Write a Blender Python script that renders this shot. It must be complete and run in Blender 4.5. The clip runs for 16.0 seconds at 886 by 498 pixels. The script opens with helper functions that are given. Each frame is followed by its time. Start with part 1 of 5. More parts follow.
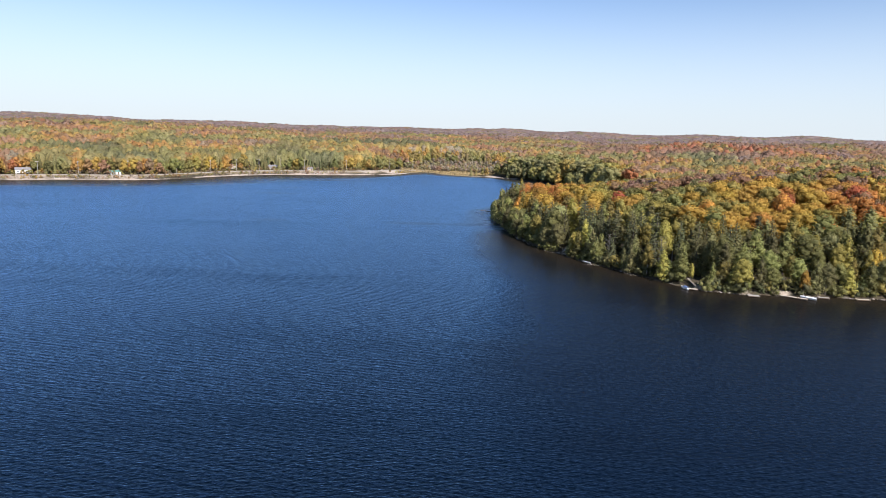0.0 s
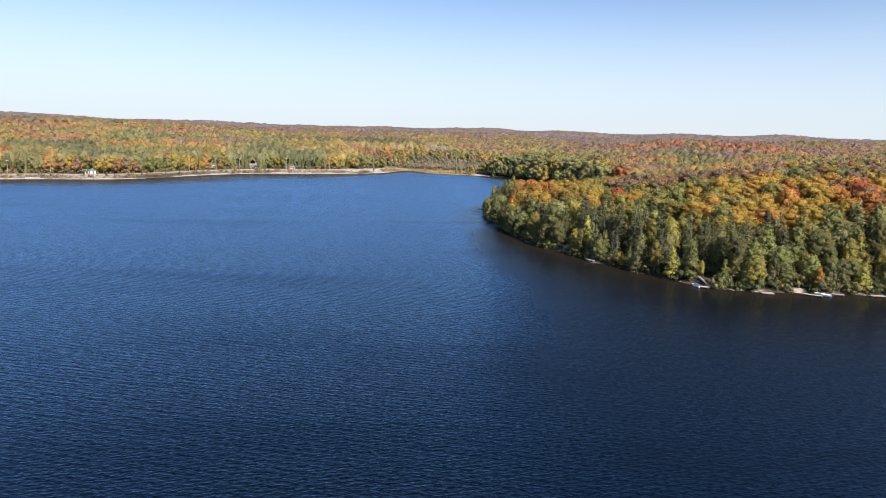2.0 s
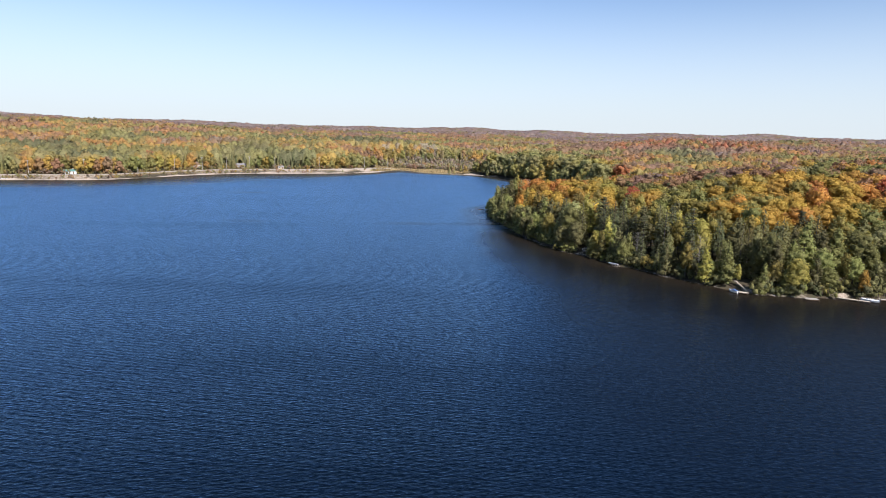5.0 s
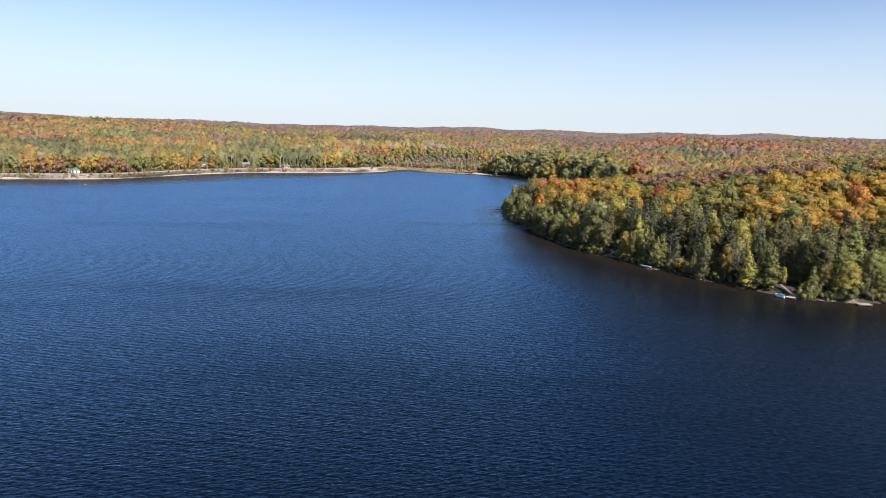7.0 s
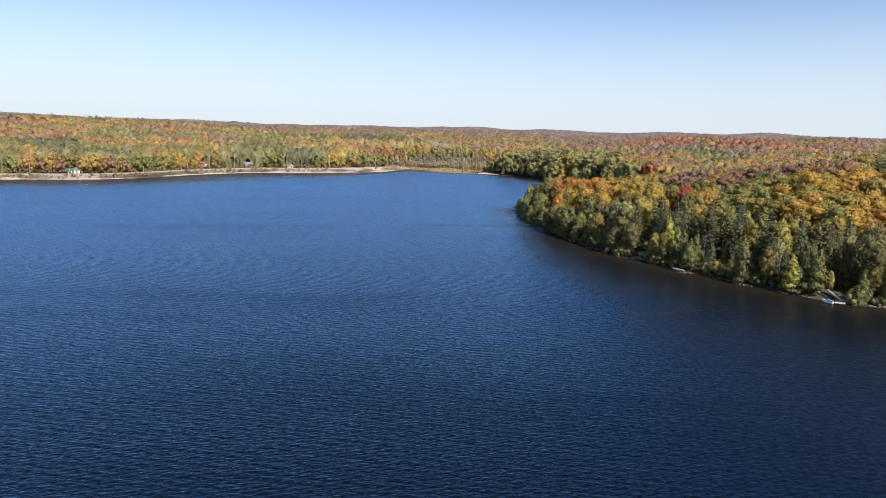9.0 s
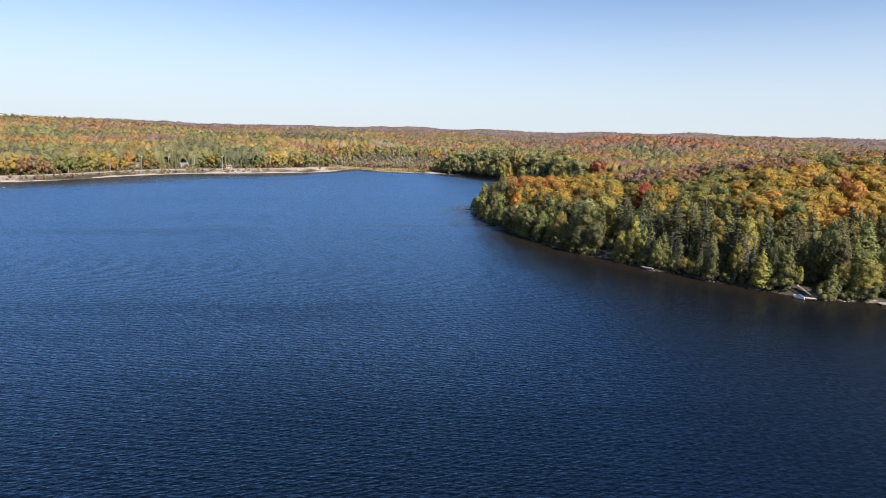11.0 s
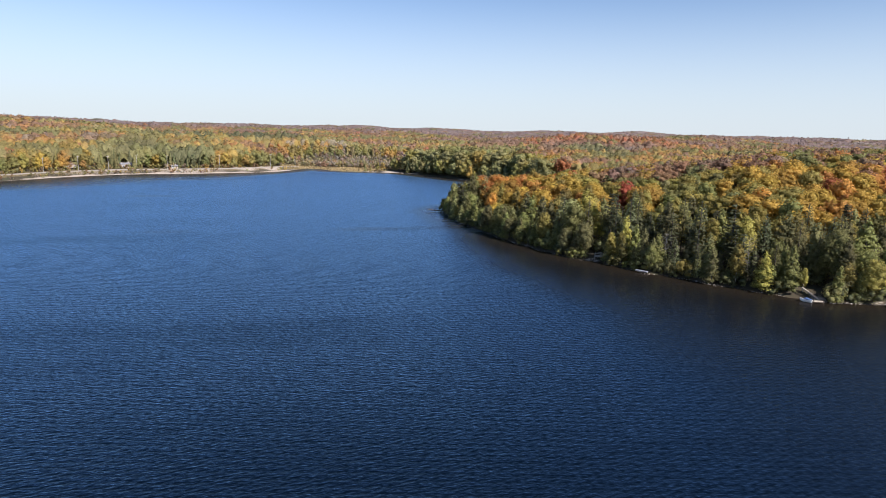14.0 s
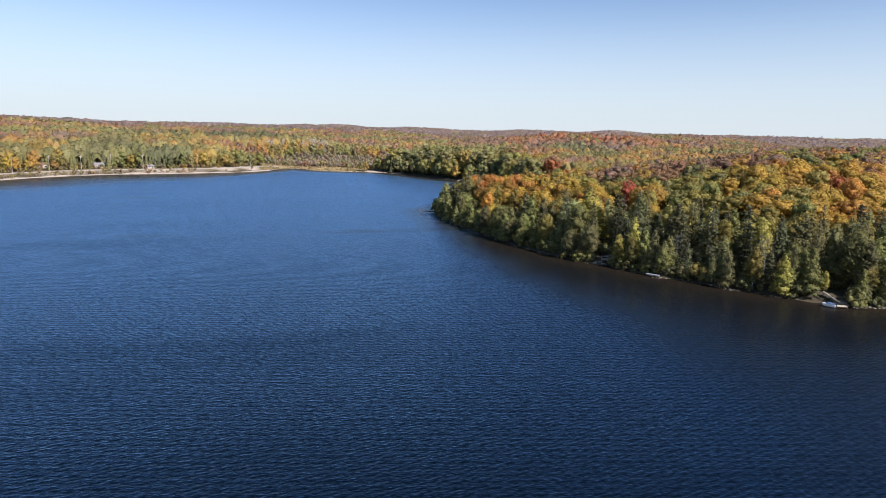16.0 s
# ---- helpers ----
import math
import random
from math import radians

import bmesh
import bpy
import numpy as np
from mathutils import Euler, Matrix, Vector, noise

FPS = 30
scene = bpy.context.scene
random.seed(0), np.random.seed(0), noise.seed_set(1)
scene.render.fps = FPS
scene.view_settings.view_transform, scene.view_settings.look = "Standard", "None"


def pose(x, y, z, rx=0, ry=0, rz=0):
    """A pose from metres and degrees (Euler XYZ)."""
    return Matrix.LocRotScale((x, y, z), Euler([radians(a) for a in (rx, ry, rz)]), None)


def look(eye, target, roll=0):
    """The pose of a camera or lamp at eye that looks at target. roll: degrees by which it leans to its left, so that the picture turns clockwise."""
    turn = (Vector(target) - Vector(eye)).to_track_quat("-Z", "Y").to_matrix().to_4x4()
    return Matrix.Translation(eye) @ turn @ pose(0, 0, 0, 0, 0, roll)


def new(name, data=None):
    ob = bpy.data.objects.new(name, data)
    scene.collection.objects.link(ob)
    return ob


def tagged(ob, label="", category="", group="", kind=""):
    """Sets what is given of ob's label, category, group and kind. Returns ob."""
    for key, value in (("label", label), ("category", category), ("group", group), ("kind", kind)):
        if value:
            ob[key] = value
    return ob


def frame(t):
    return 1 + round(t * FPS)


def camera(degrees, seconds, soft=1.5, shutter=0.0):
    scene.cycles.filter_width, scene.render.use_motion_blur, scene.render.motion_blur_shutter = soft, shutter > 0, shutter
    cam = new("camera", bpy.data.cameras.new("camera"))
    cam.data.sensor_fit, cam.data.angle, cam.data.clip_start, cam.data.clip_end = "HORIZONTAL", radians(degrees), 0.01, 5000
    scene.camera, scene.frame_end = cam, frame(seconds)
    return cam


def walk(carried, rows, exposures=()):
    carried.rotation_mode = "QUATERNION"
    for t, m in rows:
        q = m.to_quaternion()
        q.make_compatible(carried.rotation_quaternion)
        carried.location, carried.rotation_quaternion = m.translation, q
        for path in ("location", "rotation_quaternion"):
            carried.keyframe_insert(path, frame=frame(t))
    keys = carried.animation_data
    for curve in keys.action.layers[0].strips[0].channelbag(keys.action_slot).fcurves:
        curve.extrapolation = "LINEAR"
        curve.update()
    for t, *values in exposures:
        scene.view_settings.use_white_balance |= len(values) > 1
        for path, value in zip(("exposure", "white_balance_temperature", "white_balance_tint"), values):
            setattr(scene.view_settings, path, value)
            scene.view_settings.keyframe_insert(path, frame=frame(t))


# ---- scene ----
cam = camera(70.76, 16.0, soft=0.55)
METRES, EYE, TILT, LEAN, TURN = 96.65, 46.87, -0.214, 0.873, 0.0
ROWS = [
    (0.0, 0.0, 0.0, 0.0, 0.45, -10.35, -2.48),
    (0.5, -0.0181, 0.024, -0.0062, 0.46, -10.36, -2.44),
    (1.0, -0.0358, 0.0485, -0.0145, 0.51, -10.37, -2.4),
    (1.5, -0.0541, 0.0731, -0.0212, 0.35, -10.37, -2.37),
    (2.0, -0.0718, 0.0977, -0.0252, -1.52, -10.29, -2.38),
    (2.5, -0.0893, 0.1225, -0.0314, -2.99, -10.21, -2.38),
    (3.0, -0.1069, 0.1483, -0.0331, -3.16, -10.19, -2.36),
    (3.5, -0.1242, 0.1747, -0.0337, -3.14, -10.2, -2.34),
    (4.0, -0.1409, 0.2007, -0.0348, -3.11, -10.23, -2.31),
    (6.5, -0.2347, 0.3294, -0.0539, -3.08, -10.25, -2.34),
    (7.0, -0.2522, 0.3568, -0.0565, -3.05, -10.26, -2.31),
    (7.5, -0.2694, 0.3823, -0.0608, -3.01, -10.25, -2.29),
    (8.0, -0.2866, 0.4096, -0.0633, -2.99, -10.26, -2.25),
    (10.5, -0.3793, 0.5375, -0.0782, -6.15, -10.15, -2.2),
    (11.0, -0.3949, 0.563, -0.0818, -8.8, -10.04, -2.19),
    (11.5, -0.4094, 0.5895, -0.0852, -11.01, -9.99, -2.19),
    (12.0, -0.423, 0.6169, -0.0868, -11.91, -9.95, -2.19),
    (12.5, -0.4372, 0.6447, -0.0878, -11.9, -9.96, -2.18),
    (13.0, -0.4505, 0.6726, -0.0883, -11.94, -9.99, -2.16),
    (13.5, -0.4639, 0.6999, -0.0897, -12.69, -9.98, -2.15),
    (14.0, -0.4764, 0.7274, -0.0907, -13.62, -9.97, -2.15),
    (14.5, -0.4884, 0.7553, -0.0923, -14.73, -9.93, -2.14),
    (15.0, -0.5007, 0.7828, -0.0935, -15.15, -9.92, -2.14),
    (15.5, -0.5118, 0.8112, -0.0943, -15.4, -9.97, -2.11),
    (16.0, -0.5234, 0.8398, -0.0951, -15.69, -9.97, -2.11),
]
walk(cam, [(t, pose(0, 0, EYE, TILT, LEAN, TURN) @ pose(METRES * x, METRES * y, METRES * z, 90 + pitch, roll, yaw)) for t, x, y, z, yaw, pitch, roll in ROWS],
     exposures=[(0.0, 0.87, 6150, 16), (16.0, 0.77, 6150, 16)])

# ---- sky, sun ----
SUN_EL, SUN_AZ = 39.0, 146.0          # degrees; azimuth clockwise from +y
world = bpy.data.worlds.new("sky")
scene.world = world
world.use_nodes = True
wn = world.node_tree.nodes
sky = wn.new("ShaderNodeTexSky")
sky.sky_type = "NISHITA"
sky.sun_disc = False
sky.sun_elevation, sky.sun_rotation = radians(SUN_EL), radians(SUN_AZ % 360)
sky.altitude, sky.air_density, sky.dust_density, sky.ozone_density = 600, 0.8, 0.1, 0.1
# a thin white haze, thick along the horizon and gone overhead
wn["Background"].inputs["Strength"].default_value = 0.096
wl = world.node_tree.links
where, split, veil, blend = wn.new("ShaderNodeTexCoord"), wn.new("ShaderNodeSeparateXYZ"), wn.new("ShaderNodeMapRange"), wn.new("ShaderNodeMix")
veil.interpolation_type = "SMOOTHSTEP"
veil.inputs["From Min"].default_value, veil.inputs["From Max"].default_value = -0.01, 0.25
veil.inputs["To Min"].default_value, veil.inputs["To Max"].default_value = 0.93, 0.0
blend.data_type = "RGBA"
blend.inputs[7].default_value = (4.28, 4.72, 4.78, 1)
wl.new(where.outputs["Generated"], split.inputs[0])
wl.new(split.outputs["Z"], veil.inputs["Value"])
wl.new(veil.outputs[0], blend.inputs[0])
clear = wn.new("ShaderNodeMix")                 # the deeper blue of dry autumn air
clear.data_type, clear.blend_type = "RGBA", "MULTIPLY"
clear.inputs[0].default_value, clear.inputs[7].default_value = 1.0, (0.75, 0.83, 0.87, 1)
wl.new(sky.outputs[0], clear.inputs[6])
wl.new(clear.outputs[2], blend.inputs[6])
wl.new(blend.outputs[2], wn["Background"].inputs["Color"])

sun = new("sun", bpy.data.lights.new("sun", "SUN"))
sun.data.energy, sun.data.angle, sun.data.color = 5.0, radians(0.53), (1.0, 0.95, 0.87)
toward = Vector((math.sin(radians(SUN_AZ)) * math.cos(radians(SUN_EL)), math.cos(radians(SUN_AZ)) * math.cos(radians(SUN_EL)), math.sin(radians(SUN_EL))))
sun.matrix_world = look(toward * 800, (0, 0, 0))


# ---- materials ----
def material(name):
    m = bpy.data.materials.new(name)
    m.use_nodes = True
    n = m.node_tree.nodes
    return m, n, m.node_tree.links, n["Principled BSDF"]


def ramp_node(n, stops):
    r = n.new("ShaderNodeValToRGB")
    e = r.color_ramp.elements
    while len(e) < len(stops):
        e.new(0.5)
    for el, (p, c) in zip(e, stops):
        el.position, el.color = p, (*c, 1)
    return r


def noise_node(n, links, scale, detail=3, stretch=None, turn=0.0):
    tc = n.new("ShaderNodeTexCoord")
    nz = n.new("ShaderNodeTexNoise")
    nz.inputs["Scale"].default_value, nz.inputs["Detail"].default_value = scale, detail
    if stretch:
        mp = n.new("ShaderNodeMapping")
        mp.inputs["Scale"].default_value = stretch
        mp.inputs["Rotation"].default_value = (0, 0, radians(turn))
        links.new(tc.outputs["Object"], mp.inputs["Vector"])
        links.new(mp.outputs[0], nz.inputs["Vector"])
    else:
        links.new(tc.outputs["Object"], nz.inputs["Vector"])
    return nz


def plain(name, colour, rough=0.6, metal=0.0, scale=3.0, vary=0.3, bump=0.0):
    """A surface of one colour with stains at two scales and a fine relief."""
    m, n, links, b = material(name)
    nz = noise_node(n, links, scale, 6)
    lo = [c * (1 - vary) for c in colour]
    hi = [min(1, c * (1 + vary)) for c in colour]
    r = ramp_node(n, [(0.3, lo), (0.7, hi)])
    links.new(nz.outputs["Fac"], r.inputs[0])
    links.new(r.outputs[0], b.inputs["Base Color"])
    b.inputs["Roughness"].default_value, b.inputs["Metallic"].default_value = rough, metal
    if bump:
        bp = n.new("ShaderNodeBump")
        bp.inputs["Strength"].default_value, bp.inputs["Distance"].default_value = bump, 0.03
        links.new(nz.outputs["Fac"], bp.inputs["Height"])
        links.new(bp.outputs[0], b.inputs["Normal"])
    return m


PALETTE = {
    "needle_dark": (0.130, 0.132, 0.062),
    "needle_olive": (0.216, 0.202, 0.080),
    "green": (0.218, 0.212, 0.068),
    "yellow_green": (0.325, 0.266, 0.068),
    "gold": (0.465, 0.296, 0.056),
    "orange": (0.490, 0.215, 0.055),
    "red": (0.460, 0.130, 0.062),
    "rust": (0.300, 0.168, 0.098),
    "maroon": (0.255, 0.162, 0.120),
    "grey": (0.360, 0.300, 0.245),
    "sage": (0.295, 0.280, 0.118),
    "lime": (0.340, 0.280, 0.080),
    "amber": (0.480, 0.275, 0.075),
    "russet": (0.370, 0.195, 0.105),
    "mauve": (0.265, 0.195, 0.182),
}


def leaf_material(name, colour=None):
    """Foliage: a colour of its own, or each tree's tint; lighter and darker leaves, light through them."""
    m, n, links, b = material(name)
    info = n.new("ShaderNodeObjectInfo")
    geo = n.new("ShaderNodeNewGeometry")
    nz = noise_node(n, links, 0.45, 3)
    hsv = n.new("ShaderNodeHueSaturation")
    if colour:
        hsv.inputs["Color"].default_value = (*colour, 1)
        hue = n.new("ShaderNodeMapRange")
        hue.inputs["To Min"].default_value, hue.inputs["To Max"].default_value = 0.483, 0.517
        links.new(info.outputs["Random"], hue.inputs["Value"])
        links.new(hue.outputs[0], hsv.inputs["Hue"])
    else:
        at = n.new("ShaderNodeAttribute")
        at.attribute_name = "tint"
        links.new(at.outputs["Color"], hsv.inputs["Color"])
    add = n.new("ShaderNodeMath")
    add.operation = "ADD"
    links.new(nz.outputs["Fac"], add.inputs[0])
    links.new(geo.outputs["Random Per Island"], add.inputs[1])
    val = n.new("ShaderNodeMapRange")
    val.inputs["From Max"].default_value = 2.0
    val.inputs["To Min"].default_value, val.inputs["To Max"].default_value = (0.72, 1.32) if colour else (0.84, 1.18)
    links.new(add.outputs[0], val.inputs["Value"])
    own = n.new("ShaderNodeMapRange")
    own.inputs["To Min"].default_value, own.inputs["To Max"].default_value = (0.6, 1.45) if colour else (1.0, 1.0)
    links.new(info.outputs["Random"], own.inputs["Value"])
    mulv = n.new("ShaderNodeMath")
    mulv.operation = "MULTIPLY"
    links.new(val.outputs[0], mulv.inputs[0])
    links.new(own.outputs[0], mulv.inputs[1])
    links.new(mulv.outputs[0], hsv.inputs["Value"])
    links.new(hsv.outputs[0], b.inputs["Base Color"])
    b.inputs["Roughness"].default_value = 0.7
    sprig = n.new("ShaderNodeTexNoise")
    place = n.new("ShaderNodeNewGeometry")
    sprig.inputs["Scale"].default_value, sprig.inputs["Detail"].default_value, sprig.inputs["Roughness"].default_value = 1.3, 5, 0.7
    links.new(place.outputs["Position"], sprig.inputs["Vector"])
    bp = n.new("ShaderNodeBump")
    bp.inputs["Strength"].default_value, bp.inputs["Distance"].default_value = 0.9, 0.9
    links.new(sprig.outputs["Fac"], bp.inputs["Height"])
    links.new(bp.outputs[0], b.inputs["Normal"])
    fleck = n.new("ShaderNodeMapRange")
    fleck.inputs["From Min"].default_value, fleck.inputs["From Max"].default_value = 0.3, 0.7
    fleck.inputs["To Min"].default_value, fleck.inputs["To Max"].default_value = 0.62, 1.3
    links.new(sprig.outputs["Fac"], fleck.inputs["Value"])
    dapple = n.new("ShaderNodeMath")
    dapple.operation = "MULTIPLY"
    links.new(mulv.outputs[0], dapple.inputs[0])
    links.new(fleck.outputs[0], dapple.inputs[1])
    links.new(dapple.outputs[0], hsv.inputs["Value"])
    b.inputs["Specular IOR Level"].default_value = 0.25
    tr = n.new("ShaderNodeBsdfTranslucent")
    links.new(hsv.outputs[0], tr.inputs["Color"])
    mix = n.new("ShaderNodeMixShader")
    mix.inputs[0].default_value = 0.36
    links.new(b.outputs[0], mix.inputs[1])
    links.new(tr.outputs[0], mix.inputs[2])
    links.new(mix.outputs[0], n["Material Output"].inputs["Surface"])
    return m


LEAF = {k: leaf_material("foliage_" + k, c) for k, c in PALETTE.items()}
TINTED = leaf_material("foliage_mixed")
BARK = plain("bark", (0.075, 0.06, 0.048), 0.9, scale=2.0, vary=0.4, bump=0.5)
BARK_PALE = plain("pale_bark", (0.42, 0.39, 0.35), 0.85, scale=2.0, vary=0.35, bump=0.3)


def water_material():
    """Dark water under a reflection painted blue-tinged and scaled by place: wavelets half a metre apart on a longer
    chop, calmer in the lee of the wooded shore, with gusts.
    """
    m, n, links, b = material("lake_water")
    b.inputs["Roughness"].default_value = 0.9
    b.inputs["Specular IOR Level"].default_value = 0.0
    fine = noise_node(n, links, 2.3, 3, (0.55, 1.15, 1.0), 22)
    trains = []
    for turn, scale, bend in ((103, 0.225, 3.2), (76, 0.36, 3.6)):              # two trains of ripples, 1.4 and 0.9 m long
        tc, mp, wv = n.new("ShaderNodeTexCoord"), n.new("ShaderNodeMapping"), n.new("ShaderNodeTexWave")
        mp.inputs["Rotation"].default_value = (0, 0, radians(turn))
        wv.inputs["Scale"].default_value, wv.inputs["Distortion"].default_value = scale, bend
        wv.inputs["Detail"].default_value, wv.inputs["Detail Scale"].default_value, wv.inputs["Detail Roughness"].default_value = 2.0, 1.3, 0.6
        links.new(tc.outputs["Object"], mp.inputs["Vector"])
        links.new(mp.outputs[0], wv.inputs["Vector"])
        trains.append(wv)
    chop = noise_node(n, links, 0.45, 3, (0.5, 1.2, 1.0), 14)
    cross = n.new("ShaderNodeMix")
    links.new(chop.outputs["Fac"], cross.inputs[0])
    links.new(trains[0].outputs["Fac"], cross.inputs[2])
    links.new(trains[1].outputs["Fac"], cross.inputs[3])
    swell = n.new("ShaderNodeMix")
    swell.inputs[0].default_value = 0.35
    links.new(cross.outputs[0], swell.inputs[2])
    links.new(chop.outputs["Fac"], swell.inputs[3])
    gust = noise_node(n, links, 0.014, 4, (0.45, 1.7, 1.0), 6)
    amp = n.new("ShaderNodeMapRange")
    amp.inputs["From Min"].default_value, amp.inputs["From Max"].default_value = 0.3, 0.72
    amp.inputs["To Min"].default_value, amp.inputs["To Max"].default_value = 0.7, 1.1
    links.new(gust.outputs["Fac"], amp.inputs["Value"])
    lee = n.new("ShaderNodeAttribute")
    lee.attribute_name = "lee"
    mul = n.new("ShaderNodeMath")
    mul.operation = "MULTIPLY"
    links.new(amp.outputs[0], mul.inputs[0])
    links.new(lee.outputs["Fac"], mul.inputs[1])
    shore_brown = n.new("ShaderNodeAttribute")                # brown painted in near the shore for the trees' reflection
    shore_brown.attribute_name = "shore_brown"
    body = ramp_node(n, [(0.0, (0.001, 0.003, 0.007)), (0.45, (0.006, 0.006, 0.006)), (1.0, (0.020, 0.014, 0.008))])
    links.new(shore_brown.outputs["Fac"], body.inputs[0])
    links.new(body.outputs[0], b.inputs["Base Color"])
    b1, b2 = n.new("ShaderNodeBump"), n.new("ShaderNodeBump")
    b1.inputs["Distance"].default_value, b2.inputs["Distance"].default_value = 0.20, 0.15
    links.new(mul.outputs[0], b1.inputs["Strength"])
    links.new(mul.outputs[0], b2.inputs["Strength"])
    links.new(swell.outputs[0], b1.inputs["Height"])
    links.new(fine.outputs["Fac"], b2.inputs["Height"])
    links.new(b1.outputs[0], b2.inputs["Normal"])
    fres = n.new("ShaderNodeFresnel")
    fres.inputs["IOR"].default_value = 1.333
    gloss = n.new("ShaderNodeBsdfGlossy")
    hue = n.new("ShaderNodeMix")                        # tint painted into the reflection: tree brown in the lee, sky blue on ripples
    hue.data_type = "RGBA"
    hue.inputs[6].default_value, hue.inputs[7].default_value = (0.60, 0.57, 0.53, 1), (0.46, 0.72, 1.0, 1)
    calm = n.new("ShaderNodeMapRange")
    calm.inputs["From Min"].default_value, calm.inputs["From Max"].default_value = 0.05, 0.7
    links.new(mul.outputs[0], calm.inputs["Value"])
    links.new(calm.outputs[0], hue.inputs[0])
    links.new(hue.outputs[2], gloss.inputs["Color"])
    rough = n.new("ShaderNodeMapRange")
    rough.inputs["To Min"].default_value, rough.inputs["To Max"].default_value = 0.25, 0.30
    links.new(mul.outputs[0], rough.inputs["Value"])
    links.new(rough.outputs[0], gloss.inputs["Roughness"])
    mix = n.new("ShaderNodeMixShader")
    links.new(b2.outputs[0], gloss.inputs["Normal"])
    b3 = n.new("ShaderNodeBump")                        # the slopes that the eye takes in at a glance
    b3.inputs["Distance"].default_value = 0.16
    links.new(mul.outputs[0], b3.inputs["Strength"])
    links.new(fine.outputs["Fac"], b3.inputs["Height"])
    links.new(b3.outputs[0], fres.inputs["Normal"])
    # reflection strength painted by wave height, brighter on crests than in troughs
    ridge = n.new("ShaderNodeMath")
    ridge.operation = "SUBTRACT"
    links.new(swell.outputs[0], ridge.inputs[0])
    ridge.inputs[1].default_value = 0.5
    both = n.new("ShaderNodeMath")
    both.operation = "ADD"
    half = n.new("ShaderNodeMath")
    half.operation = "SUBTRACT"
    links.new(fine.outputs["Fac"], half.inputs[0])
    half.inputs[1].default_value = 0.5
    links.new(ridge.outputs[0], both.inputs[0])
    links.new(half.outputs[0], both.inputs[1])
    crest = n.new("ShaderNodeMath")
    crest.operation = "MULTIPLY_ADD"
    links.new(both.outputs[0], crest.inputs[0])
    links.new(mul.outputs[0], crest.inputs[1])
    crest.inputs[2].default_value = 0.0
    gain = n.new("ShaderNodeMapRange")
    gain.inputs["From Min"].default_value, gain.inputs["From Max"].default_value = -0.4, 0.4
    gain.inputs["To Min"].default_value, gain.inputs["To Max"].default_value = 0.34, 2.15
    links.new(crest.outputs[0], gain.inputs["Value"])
    fac = n.new("ShaderNodeMath")
    fac.operation = "MULTIPLY"
    fac.use_clamp = True
    links.new(fres.outputs[0], fac.inputs[0])
    # gust streaks dim or lift the reflection's strength as well
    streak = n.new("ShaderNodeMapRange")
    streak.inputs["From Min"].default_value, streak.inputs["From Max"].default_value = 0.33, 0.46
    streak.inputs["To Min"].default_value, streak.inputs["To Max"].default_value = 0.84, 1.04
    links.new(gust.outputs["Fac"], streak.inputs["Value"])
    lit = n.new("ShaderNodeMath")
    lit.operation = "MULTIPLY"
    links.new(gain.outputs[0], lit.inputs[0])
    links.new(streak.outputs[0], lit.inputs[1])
    lee_dim = n.new("ShaderNodeMapRange")                 # darkens the lee by weakening its reflection directly
    lee_dim.inputs["From Max"].default_value = 0.9
    lee_dim.inputs["To Min"].default_value, lee_dim.inputs["To Max"].default_value = 0.6, 1.13
    links.new(lee.outputs["Fac"], lee_dim.inputs["Value"])
    dimmed = n.new("ShaderNodeMath")
    dimmed.operation = "MULTIPLY"
    ruffle = noise_node(n, links, 1.3, 2, (1.0, 0.5, 1.0), 8)       # patches of stronger and weaker reflection, painted in by noise
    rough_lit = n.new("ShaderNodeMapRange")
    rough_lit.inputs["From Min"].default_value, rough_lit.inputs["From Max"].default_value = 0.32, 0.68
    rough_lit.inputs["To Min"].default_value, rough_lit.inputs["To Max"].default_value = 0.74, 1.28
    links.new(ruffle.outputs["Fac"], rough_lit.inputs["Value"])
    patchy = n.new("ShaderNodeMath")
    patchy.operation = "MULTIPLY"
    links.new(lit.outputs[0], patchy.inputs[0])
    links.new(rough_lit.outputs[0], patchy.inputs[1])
    links.new(patchy.outputs[0], dimmed.inputs[0])
    links.new(lee_dim.outputs[0], dimmed.inputs[1])
    links.new(dimmed.outputs[0], fac.inputs[1])
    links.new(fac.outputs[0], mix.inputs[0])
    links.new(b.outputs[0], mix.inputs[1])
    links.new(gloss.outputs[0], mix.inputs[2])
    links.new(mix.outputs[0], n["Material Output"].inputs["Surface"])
    return m


WATER = water_material()


